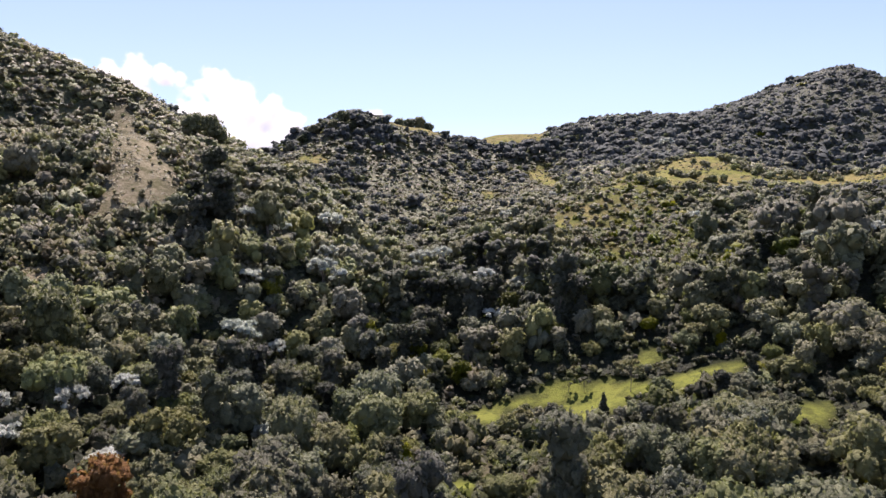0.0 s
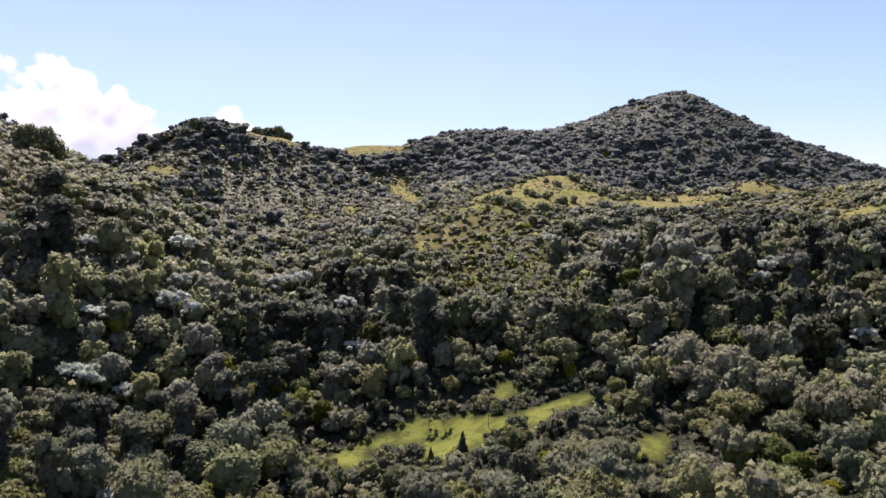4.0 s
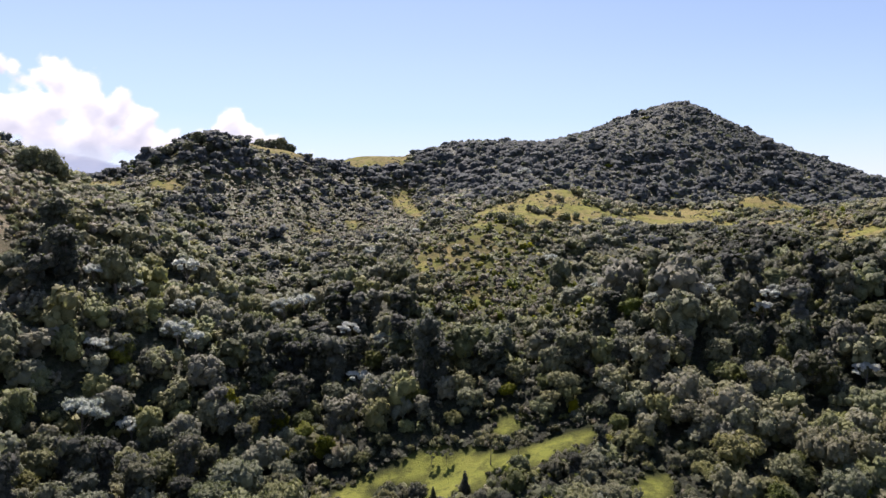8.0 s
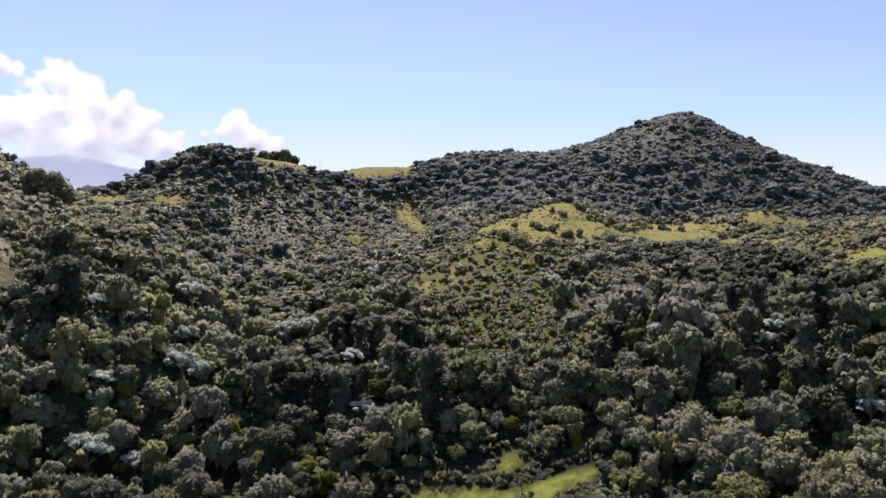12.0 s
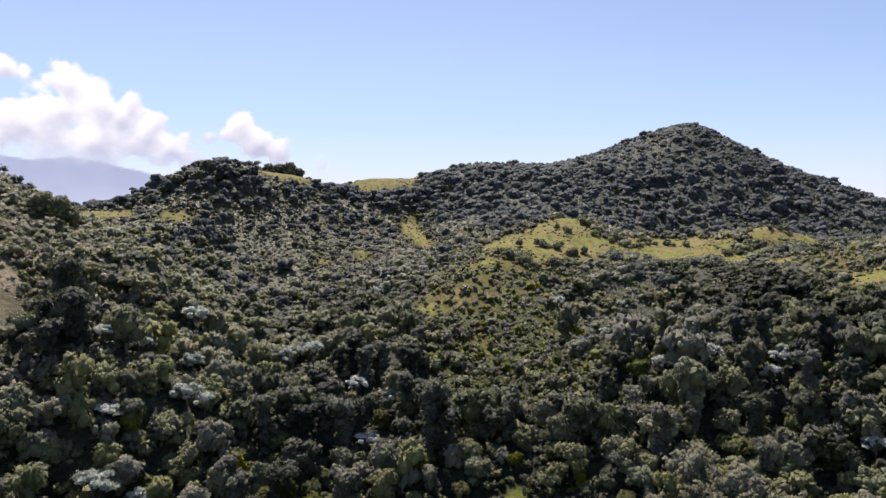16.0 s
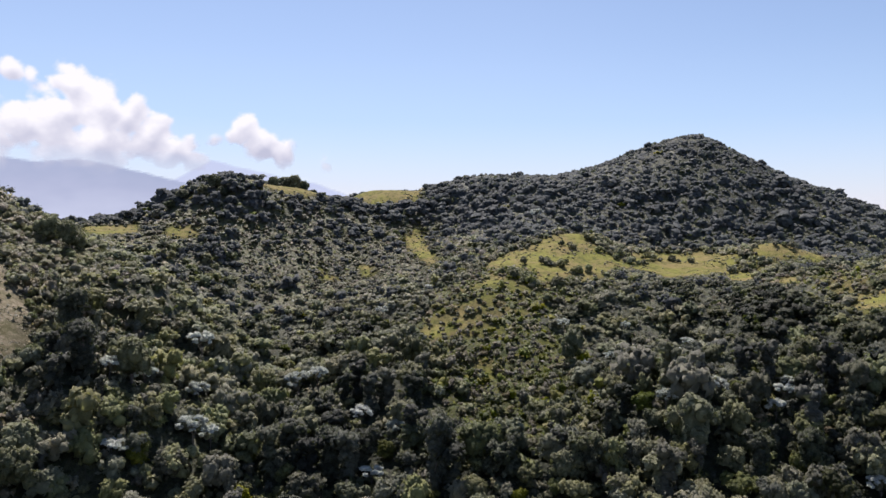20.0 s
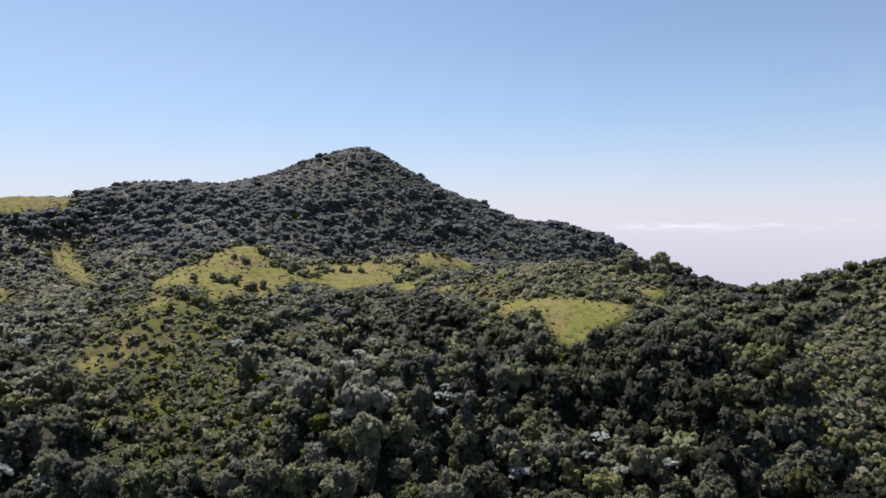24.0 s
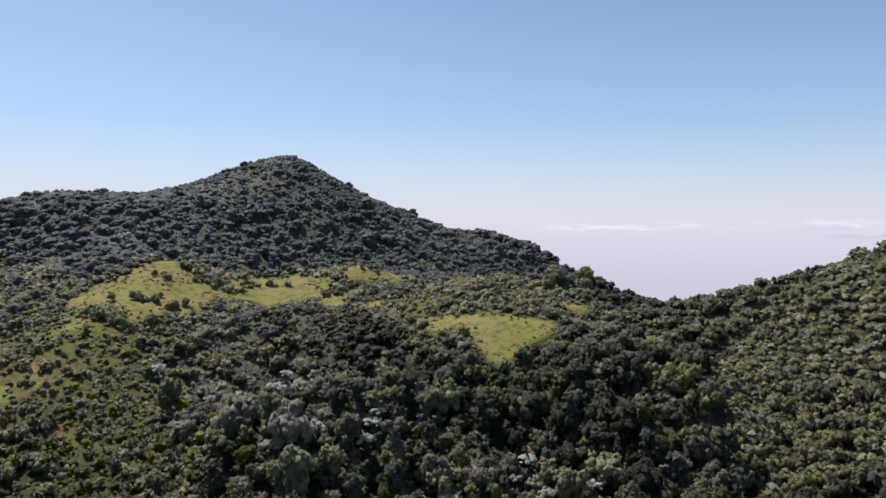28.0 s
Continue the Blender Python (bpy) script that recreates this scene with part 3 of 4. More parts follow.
KINDS = dict(
    broadleaf_tree=(round_lobes, 13, 8, 6, LEAF, 6.0, 0.28, "dark green broadleaf tree with a rounded lumpy crown", "tree"),
    umbrella_tree=(umbrella_lobes, 14, 8, 4, OLIVE, 7.5, 0.25, "olive-green tree with a wide flat-topped crown", "tree"),
    vine_clad_tree=(column_lobes, 13, 9, 6, DEEP, 10.0, 0.3, "tall narrow dark tree hung with climbers", "tree"),
    silver_tree=(feather_lobes, 20, 12, 6, PALE, 9.0, 0.18, "slender tree with large silvery white leaves", "tree"),
    bright_tree=(round_lobes, 13, 9, 6, BRIGHT, 6.0, 0.24, "fresh yellow-green leafy tree among darker ones", "tree"),
    rust_tree=(round_lobes, 13, 8, 5, RUST, 6.0, 0.24, "rust-red flowering tree amid green forest", "tree"),
    thin_tree=(feather_lobes, 12, 9, 6, OLIVE, 9.0, 0.16, "thin-crowned young tree with a bare stem on the meadow", "tree"),
    young_conical_tree=(cone_lobes, 9, 7, 5, LEAF, 6.0, 0.14, "small dark cone-shaped tree at the meadow edge", "tree"),
    shrub=(shrub_lobes, 5, 3, 2, OLIVE, 1.2, 0.08, "low olive-green shrub on a grassy clearing", "shrub"),
    fresh_shrub=(shrub_lobes, 5, 3, 2, BRIGHT, 1.2, 0.08, "low yellow-green shrub on the open spur", "shrub"),
    dry_shrub=(shrub_lobes, 5, 3, 2, DRY, 1.2, 0.08, "low brownish half-dry shrub on the slope", "shrub"),
)
# leaf clumps, their size, the sides of each, loose sprays, their size
LEVELS = dict(near=(420, 0.5, 6, 1700, 0.23), mid=(230, 0.54, 5, 300, 0.27), back=(88, 0.82, 5, 110, 0.36), far=(40, 1.1, 4, 22, 0.45), crest=(24, 1.7, 5, 6, 0.5))
SHRUB_LEVELS = dict(near=(50, 0.42, 5, 160, 0.2), mid=(20, 0.55, 5, 40, 0.28), back=(14, 0.6, 4, 20, 0.3), far=(9, 0.75, 4, 8, 0.38), crest=(8, 0.85, 4, 4, 0.4))


def crown_arrays(kind, level):
    shape, a, b, c = KINDS[kind][:4]
    lobes = shape(dict(near=a, mid=b, back=b, far=c, crest=c)[level])
    return lobes, *crown(lobes, *(SHRUB_LEVELS if "shrub" in kind else LEVELS)[level], *((0.45, 0.5) if kind in ("silver_tree", "thin_tree") else (0.8, 1.0)))


def domes(x, y, size, seed):
    """Close-set leafy mounds: the highest of the round tops that stand about on a jittered grid."""
    i, j, best = np.floor(x / size), np.floor(y / size), np.zeros(np.shape(x))
    for a in (-1, 0, 1):
        for b in (-1, 0, 1):
            u, v = i + a, j + b
            cx, cy, r = (u + 0.15 + 0.7 * lattice(u, v, seed)) * size, (v + 0.15 + 0.7 * lattice(u, v, seed + 3)) * size, size * (0.55 + 0.4 * lattice(u, v, seed + 7))
            d = ((x - cx) ** 2 + (y - cy) ** 2) / (r * r)
            best = np.maximum(best, r * np.sqrt(np.clip(1 - d, 0, 1)) * (0.6 + 0.5 * lattice(u, v, seed + 11)))
    return best


# ---- undergrowth: the closed lower storey between the trees ----
ux, uy = np.meshgrid(np.arange(-262, 440, 1.9), np.arange(-120, 575, 1.9))
un, um = ux.shape[1], ux.shape[0]
ux = ux + 0.5 * fbm(ux, uy, 2.3, 1, 91)
uy = uy + 0.5 * fbm(ux, uy, 2.3, 1, 92)
u_edge, u_bare = distance(ux, uy, MEADOWS), distance(ux, uy, DRYNESS)
u_bush = inside(ux, uy, SHRUBLAND, 0.5, 0.6)
u_ragged = 3.0 * np.clip((uy - 170) / 60, 0, 1) * fbm(ux, uy, 17, 4, 19)
u_open = np.clip((u_edge - 1.0 + 2.5 * fbm(ux, uy, 9, 3, 9) + 1.2 * u_ragged) / 9, 0, 1) * np.clip((u_bare + 3 * fbm(ux, uy, 7, 3, 8)) / 5, 0, 1)
u_open = u_open * (1 - inside(ux, uy, SPUR_SCRUB, 0.6, 0.5) * np.clip(0.75 + 2.0 * fbm(ux, uy, 11, 3, 63), 0, 1))
u_rise = (0.05 + 0.22 * domes(ux, uy, 5.2, 5) * (1 - 0.8 * u_bush) + 0.16 * domes(ux, uy, 3.1, 6)) * u_open + 1.8 * u_open * np.clip((uy - 388) / 30, 0, 1) * np.clip((ux - 75) / 20, 0, 1) - 1.5 * (u_open < 0.04)
# leaf tone rises with distance, which paints haze into the far gaps
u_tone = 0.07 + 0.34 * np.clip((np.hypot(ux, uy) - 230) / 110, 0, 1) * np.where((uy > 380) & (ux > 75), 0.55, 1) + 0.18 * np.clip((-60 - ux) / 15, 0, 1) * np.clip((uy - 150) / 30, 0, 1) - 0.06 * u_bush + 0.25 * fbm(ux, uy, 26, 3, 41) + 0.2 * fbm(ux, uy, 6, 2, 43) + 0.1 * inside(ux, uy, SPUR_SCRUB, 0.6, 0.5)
quad = (np.arange(um - 1)[:, None] * un + np.arange(un - 1)).ravel()
u_far, u_side = np.hypot(ux, uy).ravel()[quad], np.degrees(np.arctan2(ux, uy)).ravel()[quad]
quad = quad[((u_far < 600) & (u_side > -38) & (u_side < 79) | (u_far < 128)) & (u_open.ravel()[quad] > 0)]
u_mesh = np.stack([ux, uy, height(ux, uy) + u_rise], -1).reshape(-1, 3)
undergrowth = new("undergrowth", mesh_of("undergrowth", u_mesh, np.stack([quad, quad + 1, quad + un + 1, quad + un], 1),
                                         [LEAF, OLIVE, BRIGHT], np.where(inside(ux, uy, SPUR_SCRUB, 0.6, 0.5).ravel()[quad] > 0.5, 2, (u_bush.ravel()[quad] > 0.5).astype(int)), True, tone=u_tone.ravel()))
tagged(undergrowth, "dense leafy undergrowth between the forest trees", "undergrowth", kind="stuff")

# loose leaf sprays all over it
u_far = np.hypot(u_mesh[quad, 0], u_mesh[quad, 1])
pick = np.concatenate([quad[u_far < 170], quad[u_far < 240], quad[(u_far >= 240) & (rng.uniform(size=len(quad)) < np.where((u_mesh[quad, 0] > 75) & (u_mesh[quad, 1] > 385), 0.4, 0.9))]])
p = u_mesh[pick] + np.stack([rng.uniform(-1, 1, len(pick)), rng.uniform(-1, 1, len(pick)), rng.uniform(-0.1, 0.55, len(pick))], 1)
tuft = rng.uniform((-135, 150), (-74, 292), (15000, 2))
tuft = tuft[distance(tuft[:, 0], tuft[:, 1], DRYNESS) + 3 * fbm(tuft[:, 0], tuft[:, 1], 6, 3, 71) < 1.5]
tuft = tuft[fbm(tuft[:, 0], tuft[:, 1], 5, 3, 73) > -0.12]
corners, clump_faces = puffs(p, rng.normal(size=(len(pick), 3)) * 0.3 + np.array((0, -0.1, 1.0)), np.where(np.hypot(p[:, 0], p[:, 1]) < 240, 0.75, np.where((p[:, 0] > 75) & (p[:, 1] > 385), 1.7, 1.1)) * rng.uniform(0.6, 1.4, len(pick)), 5)
on_spur = inside(p[:, 0], p[:, 1], SPUR_SCRUB, 0.6, 0.5)
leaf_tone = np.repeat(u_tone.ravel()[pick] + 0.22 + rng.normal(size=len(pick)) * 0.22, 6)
sprays = new("undergrowth_leaves", mesh_of("undergrowth_leaves", corners, clump_faces, [LEAF, OLIVE, DRY, BRIGHT, HAZE_LEAF],
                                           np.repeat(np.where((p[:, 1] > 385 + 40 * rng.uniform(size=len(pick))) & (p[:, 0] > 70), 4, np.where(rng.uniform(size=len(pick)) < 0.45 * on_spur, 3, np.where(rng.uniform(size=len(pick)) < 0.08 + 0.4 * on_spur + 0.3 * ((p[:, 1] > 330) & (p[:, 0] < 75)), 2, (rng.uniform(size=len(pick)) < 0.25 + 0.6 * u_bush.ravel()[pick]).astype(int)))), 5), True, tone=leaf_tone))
tz = height(tuft[:, 0], tuft[:, 1]) + rng.uniform(-0.1, 0.15, len(tuft))
blades, blade_faces = puffs(np.stack([tuft[:, 0], tuft[:, 1], tz], 1), rng.normal(size=(len(tuft), 3)) * 0.3 + np.array((0, 0, 1.0)), rng.uniform(0.2, 0.62, len(tuft)), 4)
tufts = new("grass_tufts", mesh_of("grass_tufts", blades, blade_faces, [DRY], smooth=True, tone=np.repeat(rng.normal(0.75, 0.25, len(tuft)), 5)))
tagged(tufts, "dry brown grass tufts on the bare landslip scar", "grass", kind="stuff")
tagged(sprays, "loose leafy sprays of ferns and saplings over the undergrowth", "undergrowth", kind="stuff")

# where things grow: a jittered grid over the valley, thinned by the kind of ground
def seen_over(x, y, z, eye, spare):
    """Whether the crest lines leave a place open to the valley's mouth."""
    clear = np.full(x.shape, True)
    for t in np.linspace(0.12, 0.985, 48):
        clear &= height(x * t, y * t) < eye + (z + spare - eye) * t
    return clear


def scatter(step, seed):
    r = np.random.default_rng(seed)
    x, y = np.meshgrid(np.arange(-260, 520, step), np.arange(20, 600, step))
    x, y = (x + r.uniform(-0.85, 0.85, x.shape) * step).ravel(), (y + r.uniform(-0.85, 0.85, y.shape) * step).ravel()
    far, side = np.hypot(x, y), np.degrees(np.arctan2(x, y))
    ok = (far > 78) & (far < 640) & (side > -37) & (side < 78)
    x, y = x[ok], y[ok]
    z = height(x, y)
    keep = seen_over(x, y, z, 118.0, 13.0) | (r.uniform(size=x.shape) < 0.06)
    return x[keep], y[keep], z[keep]


plants = []      # kind, x, y, z, scale, tone
# trees that stand out: kind, x, y, scale
FEATURED = [("silver_tree", x, y, s * (1.18 if x < 80 else 1.0)) for x, y, s in (
    (-39, 252, 0.8), (-47, 165, 0.85), (-38, 167, 0.5), (-32, 192, 0.7), (-28, 193, 0.5), (131, 424, 0.9), (13, 183, 0.6), (-49, 182, 0.6), (-47, 208, 0.55), (-35, 221, 0.6),
    (-7, 243, 0.7), (0, 245, 0.6), (12.5, 211, 0.6), (126, 240, 0.75), (135, 248, 0.6), (120, 169, 0.6), (114, 164, 0.55), (151, 137, 0.6),
    (142, 134, 0.5), (121, 137, 0.6), (88, 171, 0.6), (153, 116, 0.6), (144, 123, 0.5), (102, 240, 0.5), (-60, 115, 0.5), (-30, 120, 0.4), (-70, 112, 0.45), (-56, 126, 0.5), (-64, 104, 0.5))]
FEATURED += [("vine_clad_tree", -60, 200, 1.35), ("vine_clad_tree", -66, 210, 1.35), ("broadleaf_tree", -50, 206, 1.3), ("vine_clad_tree", 28, 172, 1.2), ("vine_clad_tree", 8, 186, 1.25), ("vine_clad_tree", 3, 189, 1.2), ("vine_clad_tree", 12, 189, 1.1), ("broadleaf_tree", -74, 136, 1.5), ("rust_tree", -45, 93, 0.95), ("bright_tree", -51, 88, 0.6),
             ("bright_tree", 84, 176, 0.75), ("broadleaf_tree", -34, 486, 0.7), ("broadleaf_tree", -29, 488, 1.05), ("broadleaf_tree", -23, 490, 1.2), ("broadleaf_tree", -16, 492, 1.15), ("broadleaf_tree", -10, 494, 0.9), ("broadleaf_tree", -3, 498, 0.6), ("broadleaf_tree", 3, 502, 0.5), ("broadleaf_tree", -66, 453, 0.5), ("broadleaf_tree", -60, 452, 0.45), ("broadleaf_tree", -54, 449, 0.5), ("broadleaf_tree", -48, 449, 0.42), ("broadleaf_tree", -37, 468, 0.5),
             ("broadleaf_tree", 259, 223, 0.8), ("broadleaf_tree", 269, 221, 0.95), ("broadleaf_tree", 285, 214, 0.85), ("broadleaf_tree", 264, 224, 1.25), ("broadleaf_tree", 279, 217, 1.15), ("broadleaf_tree", 273, 211, 0.95), ("broadleaf_tree", 21, 136, 0.5), ("broadleaf_tree", 40, 130, 0.5), ("vine_clad_tree", 57, 132, 0.4),
             ("broadleaf_tree", -86, 274, 1.2), ("broadleaf_tree", -95, 279, 1.1), ("broadleaf_tree", -78, 437, 0.9), ("broadleaf_tree", -71, 441, 0.95), ("broadleaf_tree", -66, 432, 0.85), ("broadleaf_tree", -60, 437, 0.95), ("broadleaf_tree", -84, 433, 0.8), ("broadleaf_tree", -55, 430, 0.8), ("broadleaf_tree", -90, 428, 0.7), ("bright_tree", 26, 168, 0.6), ("thin_tree", 37, 141, 0.5), ("thin_tree", 43, 141, 0.4), ("thin_tree", 26, 148, 0.32), ("thin_tree", 29, 147, 0.3),
             ("young_conical_tree", 30, 134, 0.5), ("young_conical_tree", 24, 135, 0.35), ("vine_clad_tree", 47, 120, 0.5)]
# thickets on the open ground: centre, number of bushes, spread
for x, y, n, wide in ((107, 331, 6, 3.5), (109, 325, 5, 3), (150, 367, 9, 6), (149, 350, 8, 5), (154, 340, 5, 4), (186, 357, 5, 3), (216, 325, 7, 4), (210, 325, 5, 3), (117, 318, 6, 4),
                      (84, 311, 8, 5), (89, 299, 6, 4), (100, 301, 7, 5), (189, 211, 6, 3), (224, 208, 4, 2), (231, 200, 5, 2.5), (130, 360, 3, 3), (172, 352, 4, 4), (236, 335, 5, 4)):
    FEATURED += [("shrub", x + rng.normal() * wide, y + rng.normal() * wide * 0.6, rng.uniform(0.7, 1.5)) for _ in range(n)]
for kind, x, y, s in FEATURED:
    plants.append((kind, x, y, float(height(x, y)) - (2.9 if y > 440 else 2.2 if x > 250 else 0.3), s, 0.6))


def open_behind(x, y, z):
    """How tall a plant may stand (metres) where a clearing lies up-slope of it: growth is low on the valley side of the clearings."""
    tall, r = np.full(x.shape, 99.0), np.hypot(x, y)
    for outlines, top in ((MEADOWS, np.where(r < 200, 50, 128)), (DRYNESS, 64)):
        for k in (3, 6, 9, 13, 17, 22, 27, 33, 40, 48):
            qx, qy = x + x / r * k, y + y / r * k
            beyond = height(qx, qy)
            tall = np.where(distance(qx, qy, outlines) < -0.5, np.minimum(tall, beyond - z + (top - beyond) * k / (r + k)), tall)
    return np.maximum(tall, 0.7)


def open_to_silver(x, y, z):
    """How tall a plant may stand in front of the silver trees, which rise clear of their neighbours."""
    tall, r = np.full(x.shape, 99.0), np.hypot(x, y)
    for kind, sx, sy, size in FEATURED:
        if kind in ("silver_tree", "rust_tree"):
            far, base = math.hypot(sx, sy), float(height(sx, sy))
            off, ahead = np.abs(x * sy - y * sx) / far, far - (x * sx + y * sy) / far
            line = base + 7.0 * size - z + (78 - base) * np.clip(ahead, 0, 99) / far
            tall = np.where((off < 5.5 * size + 1.0) & (ahead > -2) & (ahead < 45), np.minimum(tall, line), tall)
    return np.maximum(tall, 1.2)


def wood(step, seed, low, high):
    """Trees on a jittered grid between two distances from the valley's mouth."""
    tx, ty, tz = scatter(step, seed)
    reach = np.hypot(tx, ty)
    tx, ty, tz, reach = (q[(reach >= low) & (reach < high)] for q in (tx, ty, tz, reach))
    edge, bare, bushy = distance(tx, ty, MEADOWS), distance(tx, ty, DRYNESS), inside(tx, ty, SHRUBLAND, 0.5, 0.6)
    patch, tone_, room = fbm(tx, ty, 45, 3, 31), fbm(tx, ty, 25, 3, 41), np.minimum(open_behind(tx, ty, tz), open_to_silver(tx, ty, tz))
    spur = inside(tx, ty, SPUR_SCRUB, 0.6, 0.5)
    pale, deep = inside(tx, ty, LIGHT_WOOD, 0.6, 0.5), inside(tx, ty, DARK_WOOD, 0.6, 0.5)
    for i in range(len(tx)):
        if edge[i] < 1.5 or bare[i] < 1 or (bushy[i] > 0.5 and rng.uniform() < 0.45) or (spur[i] > 0.5 and rng.uniform() < 0.93) or min(math.hypot(tx[i] - q[1], ty[i] - q[2]) / q[3] for q in FEATURED) < 4.2:
            continue
        u = rng.uniform()
        s = (0.42 + 0.85 * rng.uniform() ** 1.5) * (1.0 if high < 320 else 0.84 if ty[i] < 395 else 1.0)
        if u < 0.011 and ty[i] < 330 and tx[i] < 150 and (reach[i] > 175 or tx[i] < -20):
            kind, s = "silver_tree", min(s, 0.6)
        elif u < 0.036 + 0.12 * pale[i]:
            kind, s = "bright_tree", min(s, 0.66)
        elif ty[i] < 260 and reach[i] < 235 and u < 0.036 + (0.10 + 0.25 * max(0, -patch[i]) + 0.25 * deep[i]) * (1 - 0.6 * pale[i]):
            kind = "vine_clad_tree"
        elif u < 0.34 + 0.3 * max(0, patch[i]) + 0.3 * pale[i] - 0.1 * deep[i]:
            kind = "umbrella_tree"
        else:
            kind = "broadleaf_tree"
            s *= 1.35 if rng.uniform() < 0.07 else 1.0
        if kind == 'umbrella_tree' and -15 < tx[i] < 45 and 160 < ty[i] < 240 and rng.uniform() < 0.8:
            kind = 'broadleaf_tree'
        if (ty[i] > 395 and tx[i] > 70 or tx[i] > 225) and kind != "broadleaf_tree" and u > 0.006:
            kind = "broadleaf_tree"
        s = min(s * (0.55 if bushy[i] > 0.5 else 1.0), room[i] / (17.0 if kind == "vine_clad_tree" else 12.5 if reach[i] < 260 else 9.5), (0.04 + 0.075 * edge[i]) if reach[i] < 190 and edge[i] < 20 else 0.3 + min(edge[i], bare[i]) / 15)
        if ty[i] > 430:
            s = 0.55 * s + 0.48 if tz[i] < 128 else 0.4 * s + 0.38
            s *= 1.45 if rng.uniform() < 0.07 else 1.0
        if s < 0.26:
            kind, s = "shrub", max(0.35, s * 3)
        # the last value is leaf tone, raised or lowered by zone and distance band
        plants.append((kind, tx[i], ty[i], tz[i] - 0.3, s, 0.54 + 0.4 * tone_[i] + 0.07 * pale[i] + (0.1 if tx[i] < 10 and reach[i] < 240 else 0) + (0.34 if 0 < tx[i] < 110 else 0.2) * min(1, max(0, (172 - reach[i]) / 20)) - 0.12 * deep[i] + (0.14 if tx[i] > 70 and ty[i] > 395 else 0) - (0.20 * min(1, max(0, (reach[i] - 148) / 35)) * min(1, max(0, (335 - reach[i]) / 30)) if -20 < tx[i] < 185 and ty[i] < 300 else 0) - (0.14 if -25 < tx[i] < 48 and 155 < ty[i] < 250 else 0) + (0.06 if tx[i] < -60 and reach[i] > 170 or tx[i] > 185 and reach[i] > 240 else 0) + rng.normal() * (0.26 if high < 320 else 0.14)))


wood(5.0, 21, 0, 310)
for x in np.arange(-120, 130, 8.5):
    for y in np.arange(-110, 85, 8.5):
        px, py = x + rng.uniform(-3, 3), y + rng.uniform(-3, 3)
        side = math.degrees(math.atan2(px, py))
        if math.hypot(px, py) > 130 or (math.hypot(px, py) > 80 and -37 < side < 78):
            continue
        plants.append(("broadleaf_tree" if rng.uniform() < 0.6 else "umbrella_tree", px, py, float(height(px, py)) - 0.3, rng.uniform(0.5, 1.05), 0.5 + rng.normal() * 0.2))
wood(4.6, 24, 310, 430)
wood(5.0, 25, 430, 999)
bx, by, bz = scatter(2.7, 22)
edge, bare, bushy, room = distance(bx, by, MEADOWS), distance(bx, by, DRYNESS), inside(bx, by, SHRUBLAND, 0.5, 0.6), open_behind(bx, by, bz)
thick, fresh = fbm(bx, by, 22, 3, 57), inside(bx, by, SPUR_SCRUB, 0.6, 0.5)
for i in range(len(bx)):
    want = 0.015 + (1.7 * max(0, thick[i] - 0.12) if by[i] > 250 else 0) if edge[i] < 0 else max(0.72 if fresh[i] > 0.5 else 0.5 if bushy[i] > 0.5 and by[i] > 340 and bx[i] < 75 else 0.95 if bushy[i] > 0.5 else 0.0, 0.7 if edge[i] < 5 else 0)
    want = 0.3 if bare[i] < 0 else max(want, 0.2 + 0.6 * max(0, 1 + edge[i] / 7)) if -7 < edge[i] < 0 and by[i] > 170 else want
    if edge[i] > 5 and math.hypot(bx[i], by[i]) < 215:
        want = max(want, 0.25)
    if rng.uniform() < want:
        s = min(rng.uniform(0.8, 1.9), max(0.35, room[i] / 2.3))
        s = min(s, rng.uniform(0.5, 1.35)) if fresh[i] > 0.5 else min(s, rng.uniform(0.5, 1.5)) if by[i] > 340 and bx[i] < 75 else s
        s = min(s, 0.35 + 0.12 * max(0, edge[i])) if by[i] < 200 and edge[i] < 9 else s
        s = min(s, rng.uniform(0.45, 1.45)) if edge[i] < 0 and by[i] > 170 else s
        s = min(s, rng.uniform(0.3, 0.75)) if bare[i] < 0 or edge[i] < -1 and by[i] < 200 else s
        brown = 0.75 if bare[i] < 0 else 0.5 if edge[i] < 0 and by[i] > 170 else 0.45 if fresh[i] > 0.5 else 0.5 if bare[i] < 55 and bx[i] < -60 else 0.42 if by[i] > 320 and bx[i] < 75 else 0.28 if by[i] > 320 else 0.06
        if rng.uniform() < 0.12 * fresh[i]:
            continue
        kind = "dry_shrub" if rng.uniform() < brown else "fresh_shrub" if rng.uniform() < 0.6 * fresh[i] else "shrub"
        plants.append((kind, bx[i], by[i], bz[i] - 0.15, s, (0.45 if edge[i] < 6 else 0.4) + (0.0 if bx[i] < -60 else -0.05 if bx[i] < 75 and by[i] > 330 else 0) + 0.05 * fresh[i] + rng.normal() * 0.2))

near_limit = dict(broadleaf_tree=141, umbrella_tree=160, vine_clad_tree=165, silver_tree=460, bright_tree=240, rust_tree=300, thin_tree=300, young_conical_tree=300, shrub=0, dry_shrub=0, fresh_shrub=0)


def region(x, y):
    if x < -28 and y < 330:
        return "left_slope"
    if y > 395 and x > 70:
        return "peak"
    if x < 75 and y > 290:
        return "knob_hill"
    if x > 150:
        return "right_slope"
    return "valley"


singles, masses = {}, {}
for p in plants:
    far = math.hypot(p[1], p[2])
    if 78 < far < near_limit[p[0]] and p[2] > 15 or p[5] == 0.6 or (p[0] == "shrub" and far < 165 and distance(p[1], p[2], MEADOWS) < 3):
        singles.setdefault(p[0], []).append(p)
    else:
        masses.setdefault((region(p[1], p[2]), "shrub" in p[0]), []).append(p)

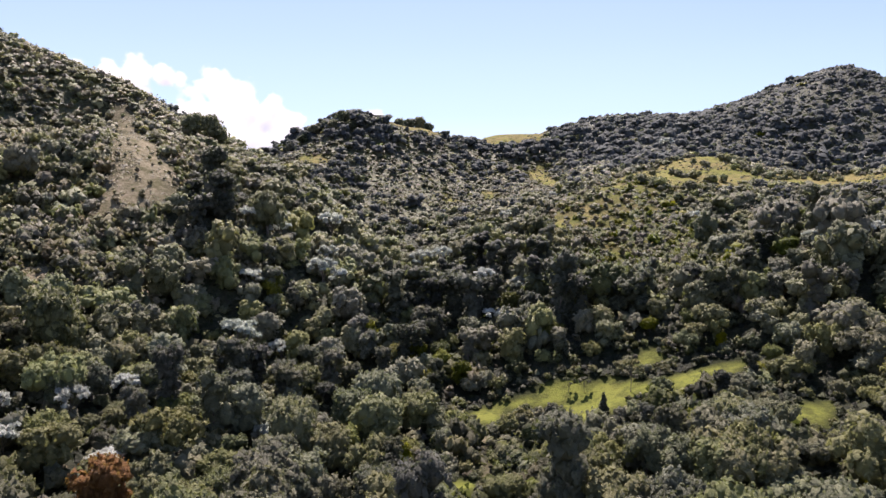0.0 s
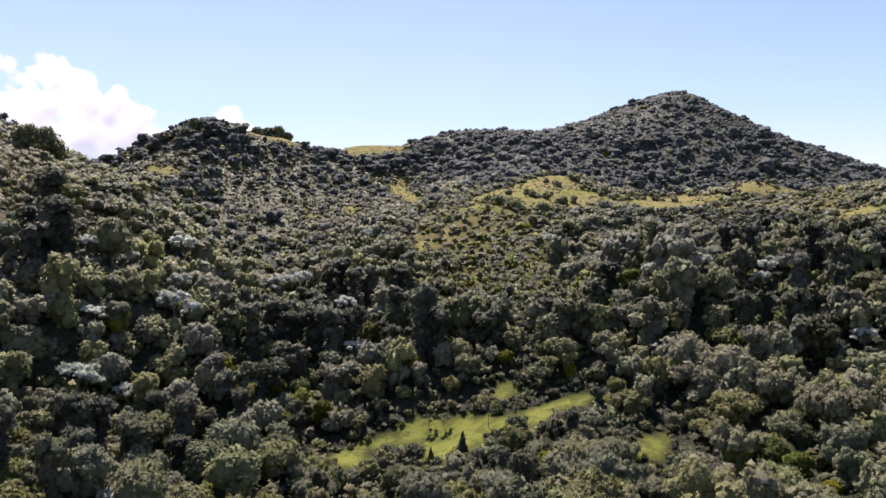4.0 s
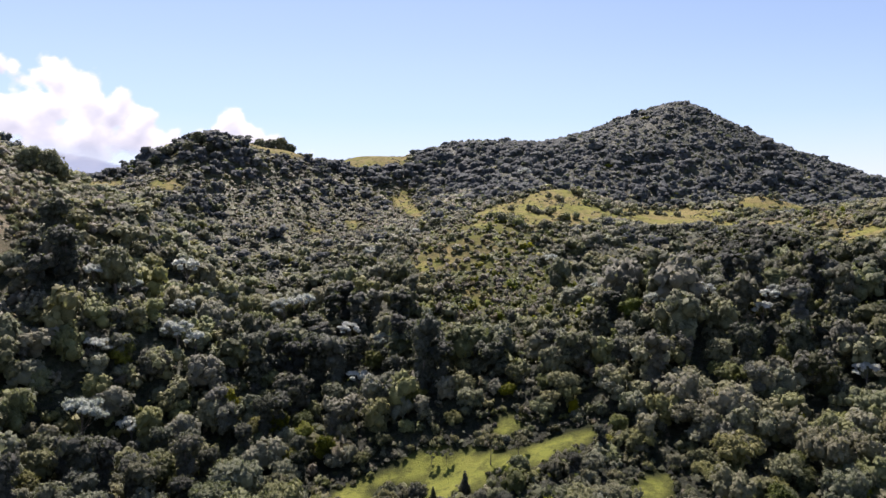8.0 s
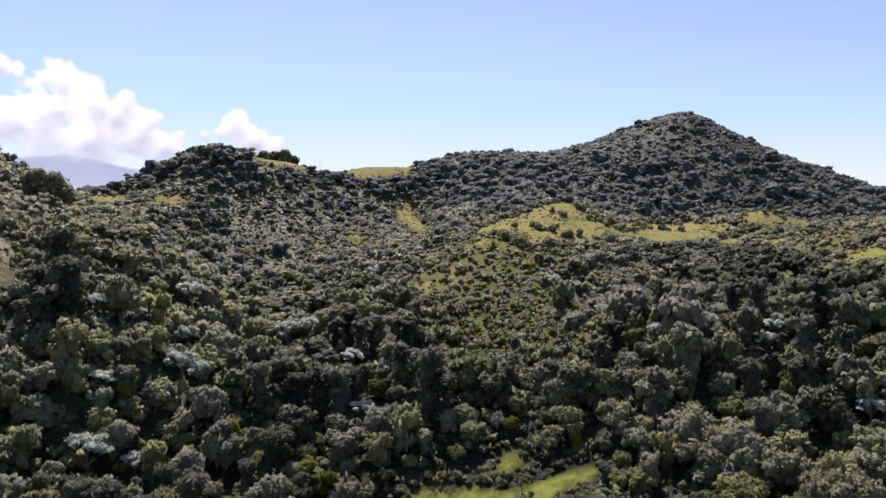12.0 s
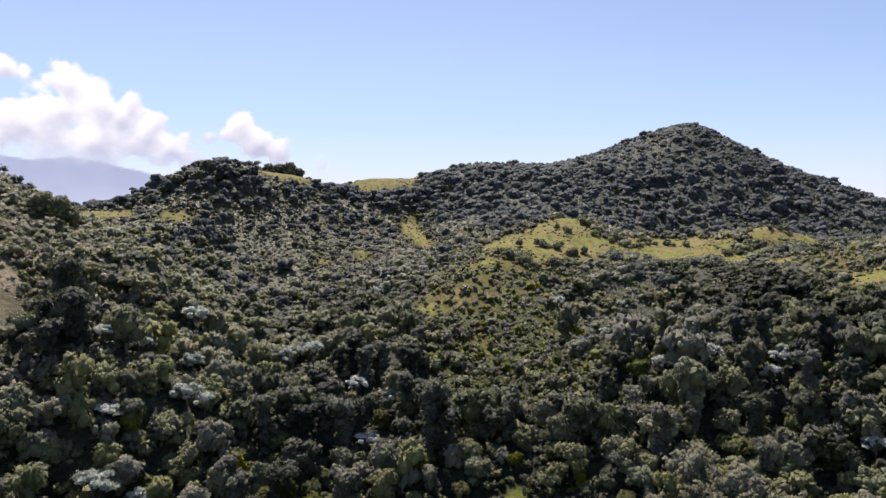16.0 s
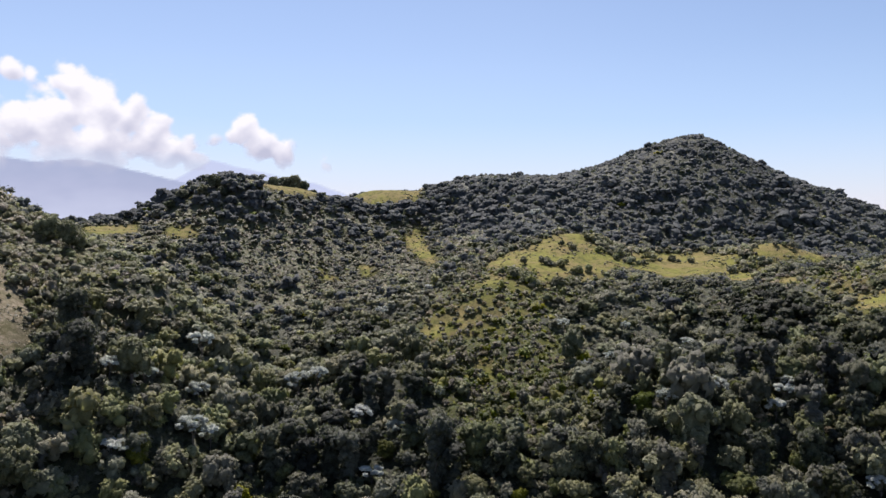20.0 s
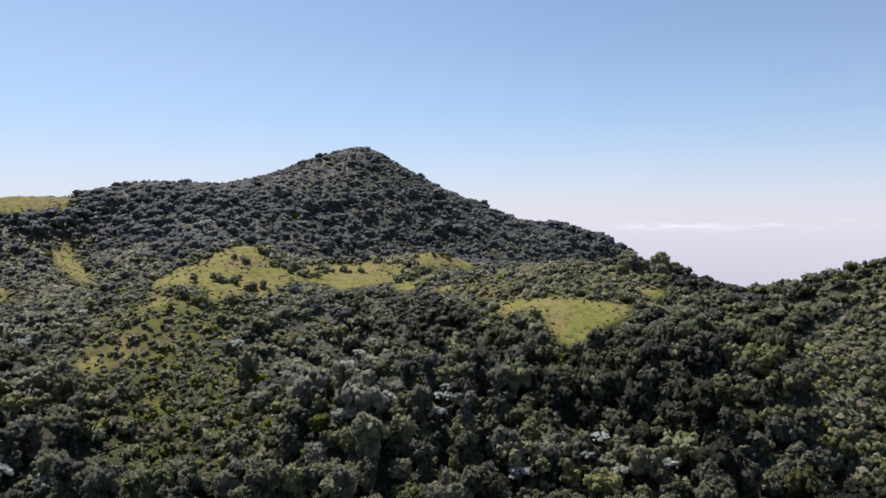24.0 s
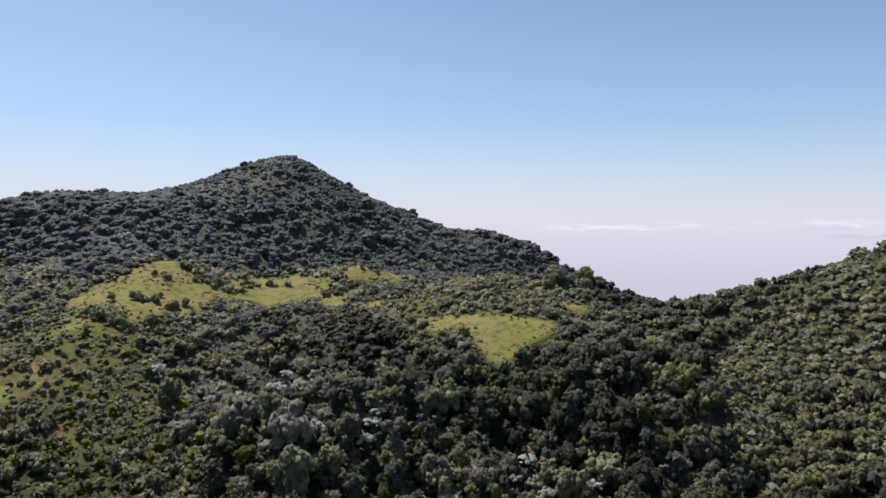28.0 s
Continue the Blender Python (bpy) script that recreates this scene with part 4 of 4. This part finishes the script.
# single trees: a trunk and a crown under one base, the first of each form copied
for kind, list_ in singles.items():
    _, _, _, _, leaf_mat, top, thick, label, category = KINDS[kind]
    forms = {}
    for j, (_, x, y, z, s, tone) in enumerate(list_):
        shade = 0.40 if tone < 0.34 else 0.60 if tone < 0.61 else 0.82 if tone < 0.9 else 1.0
        k = (j % 3, shade)
        m = Matrix.LocRotScale((x, y, z), Euler((rng.normal() * 0.04, rng.normal() * 0.04, rng.uniform(0, 6.283))), (s, s, s * rng.uniform(0.92, 1.3)))
        if k not in forms:
            lobes, v, f, rounded = crown_arrays(kind, "near")
            base = new(kind)
            base.matrix_basis = m
            tagged(base, label, category, group=kind.replace("_", " ") + "s of the valley")
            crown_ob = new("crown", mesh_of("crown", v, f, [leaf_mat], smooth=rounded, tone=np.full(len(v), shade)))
            crown_ob.parent = base
            v, f = trunk_arrays(lobes, top, thick)
            trunk_ob = new("trunk", mesh_of("trunk", v, f, [BARK], smooth=True))
            trunk_ob.parent = base
            forms[k] = base
        else:
            made = copy_thing(forms[k], Matrix())
            made.matrix_basis = m

# the mass of the forest and of the scrub, hill by hill
TEMPLATES = {(k, lv, i): crown_arrays(k, lv)[1:] for k in KINDS for lv in ("mid", "back", "far", "crest") for i in range(5)}
MATS = [LEAF, HAZE_LEAF, DEEP, OLIVE, BRIGHT, PALE, RUST, DRY]
NAMES = dict(left_slope="forest on the steep ridge flank", peak="dense dark forest over the pointed peak and its ridge", knob_hill="woods on the rounded knob hill",
             right_slope="forest on the hillside and gully", valley="mixed green forest canopy filling the valley")
for (where, low), list_ in masses.items():
    vs, fs, tones, index, smooth, base = [], [], [], [], [], 0
    for kind, x, y, z, s, tone in list_:
        far = math.hypot(x, y)
        level = "crest" if far > 400 else "far" if far < 78 or far > 260 else "mid" if far < (130 if low else 190) else "back"
        v, f, rounded = TEMPLATES[kind, level, rng.integers(5)]
        a = rng.uniform(0, 6.283)
        c, q = math.cos(a) * s, math.sin(a) * s
        tall = s * (0.78 if y > 430 else 0.86 if level in ("far", "crest") else 1.0) * (rng.uniform(0.95, 1.3) if level in ("mid", "back") and kind != "vine_clad_tree" else rng.uniform(0.88, 1.12))
        sink = 0 if level in ("mid", "back") else 1.7 * tall if low else (1.6 if y > 430 else 2.1) * tall
        w = np.stack([v[:, 0] * c - v[:, 1] * q + x, v[:, 0] * q + v[:, 1] * c + y, v[:, 2] * tall + z - sink * (0.35 if low else 1.0)], 1)
        vs.append(w)
        fs.append(f + base)
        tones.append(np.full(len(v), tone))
        smooth.append(rounded)
        # with distance more trees take the leaf colour that has haze painted in
        index.append(np.full(len(f), MATS.index(HAZE_LEAF if KINDS[kind][4] in (LEAF, OLIVE) and not low and (far - 300) / 120 > rng.uniform() or KINDS[kind][4] is LEAF and y > 430 else KINDS[kind][4])))
        base += len(v)
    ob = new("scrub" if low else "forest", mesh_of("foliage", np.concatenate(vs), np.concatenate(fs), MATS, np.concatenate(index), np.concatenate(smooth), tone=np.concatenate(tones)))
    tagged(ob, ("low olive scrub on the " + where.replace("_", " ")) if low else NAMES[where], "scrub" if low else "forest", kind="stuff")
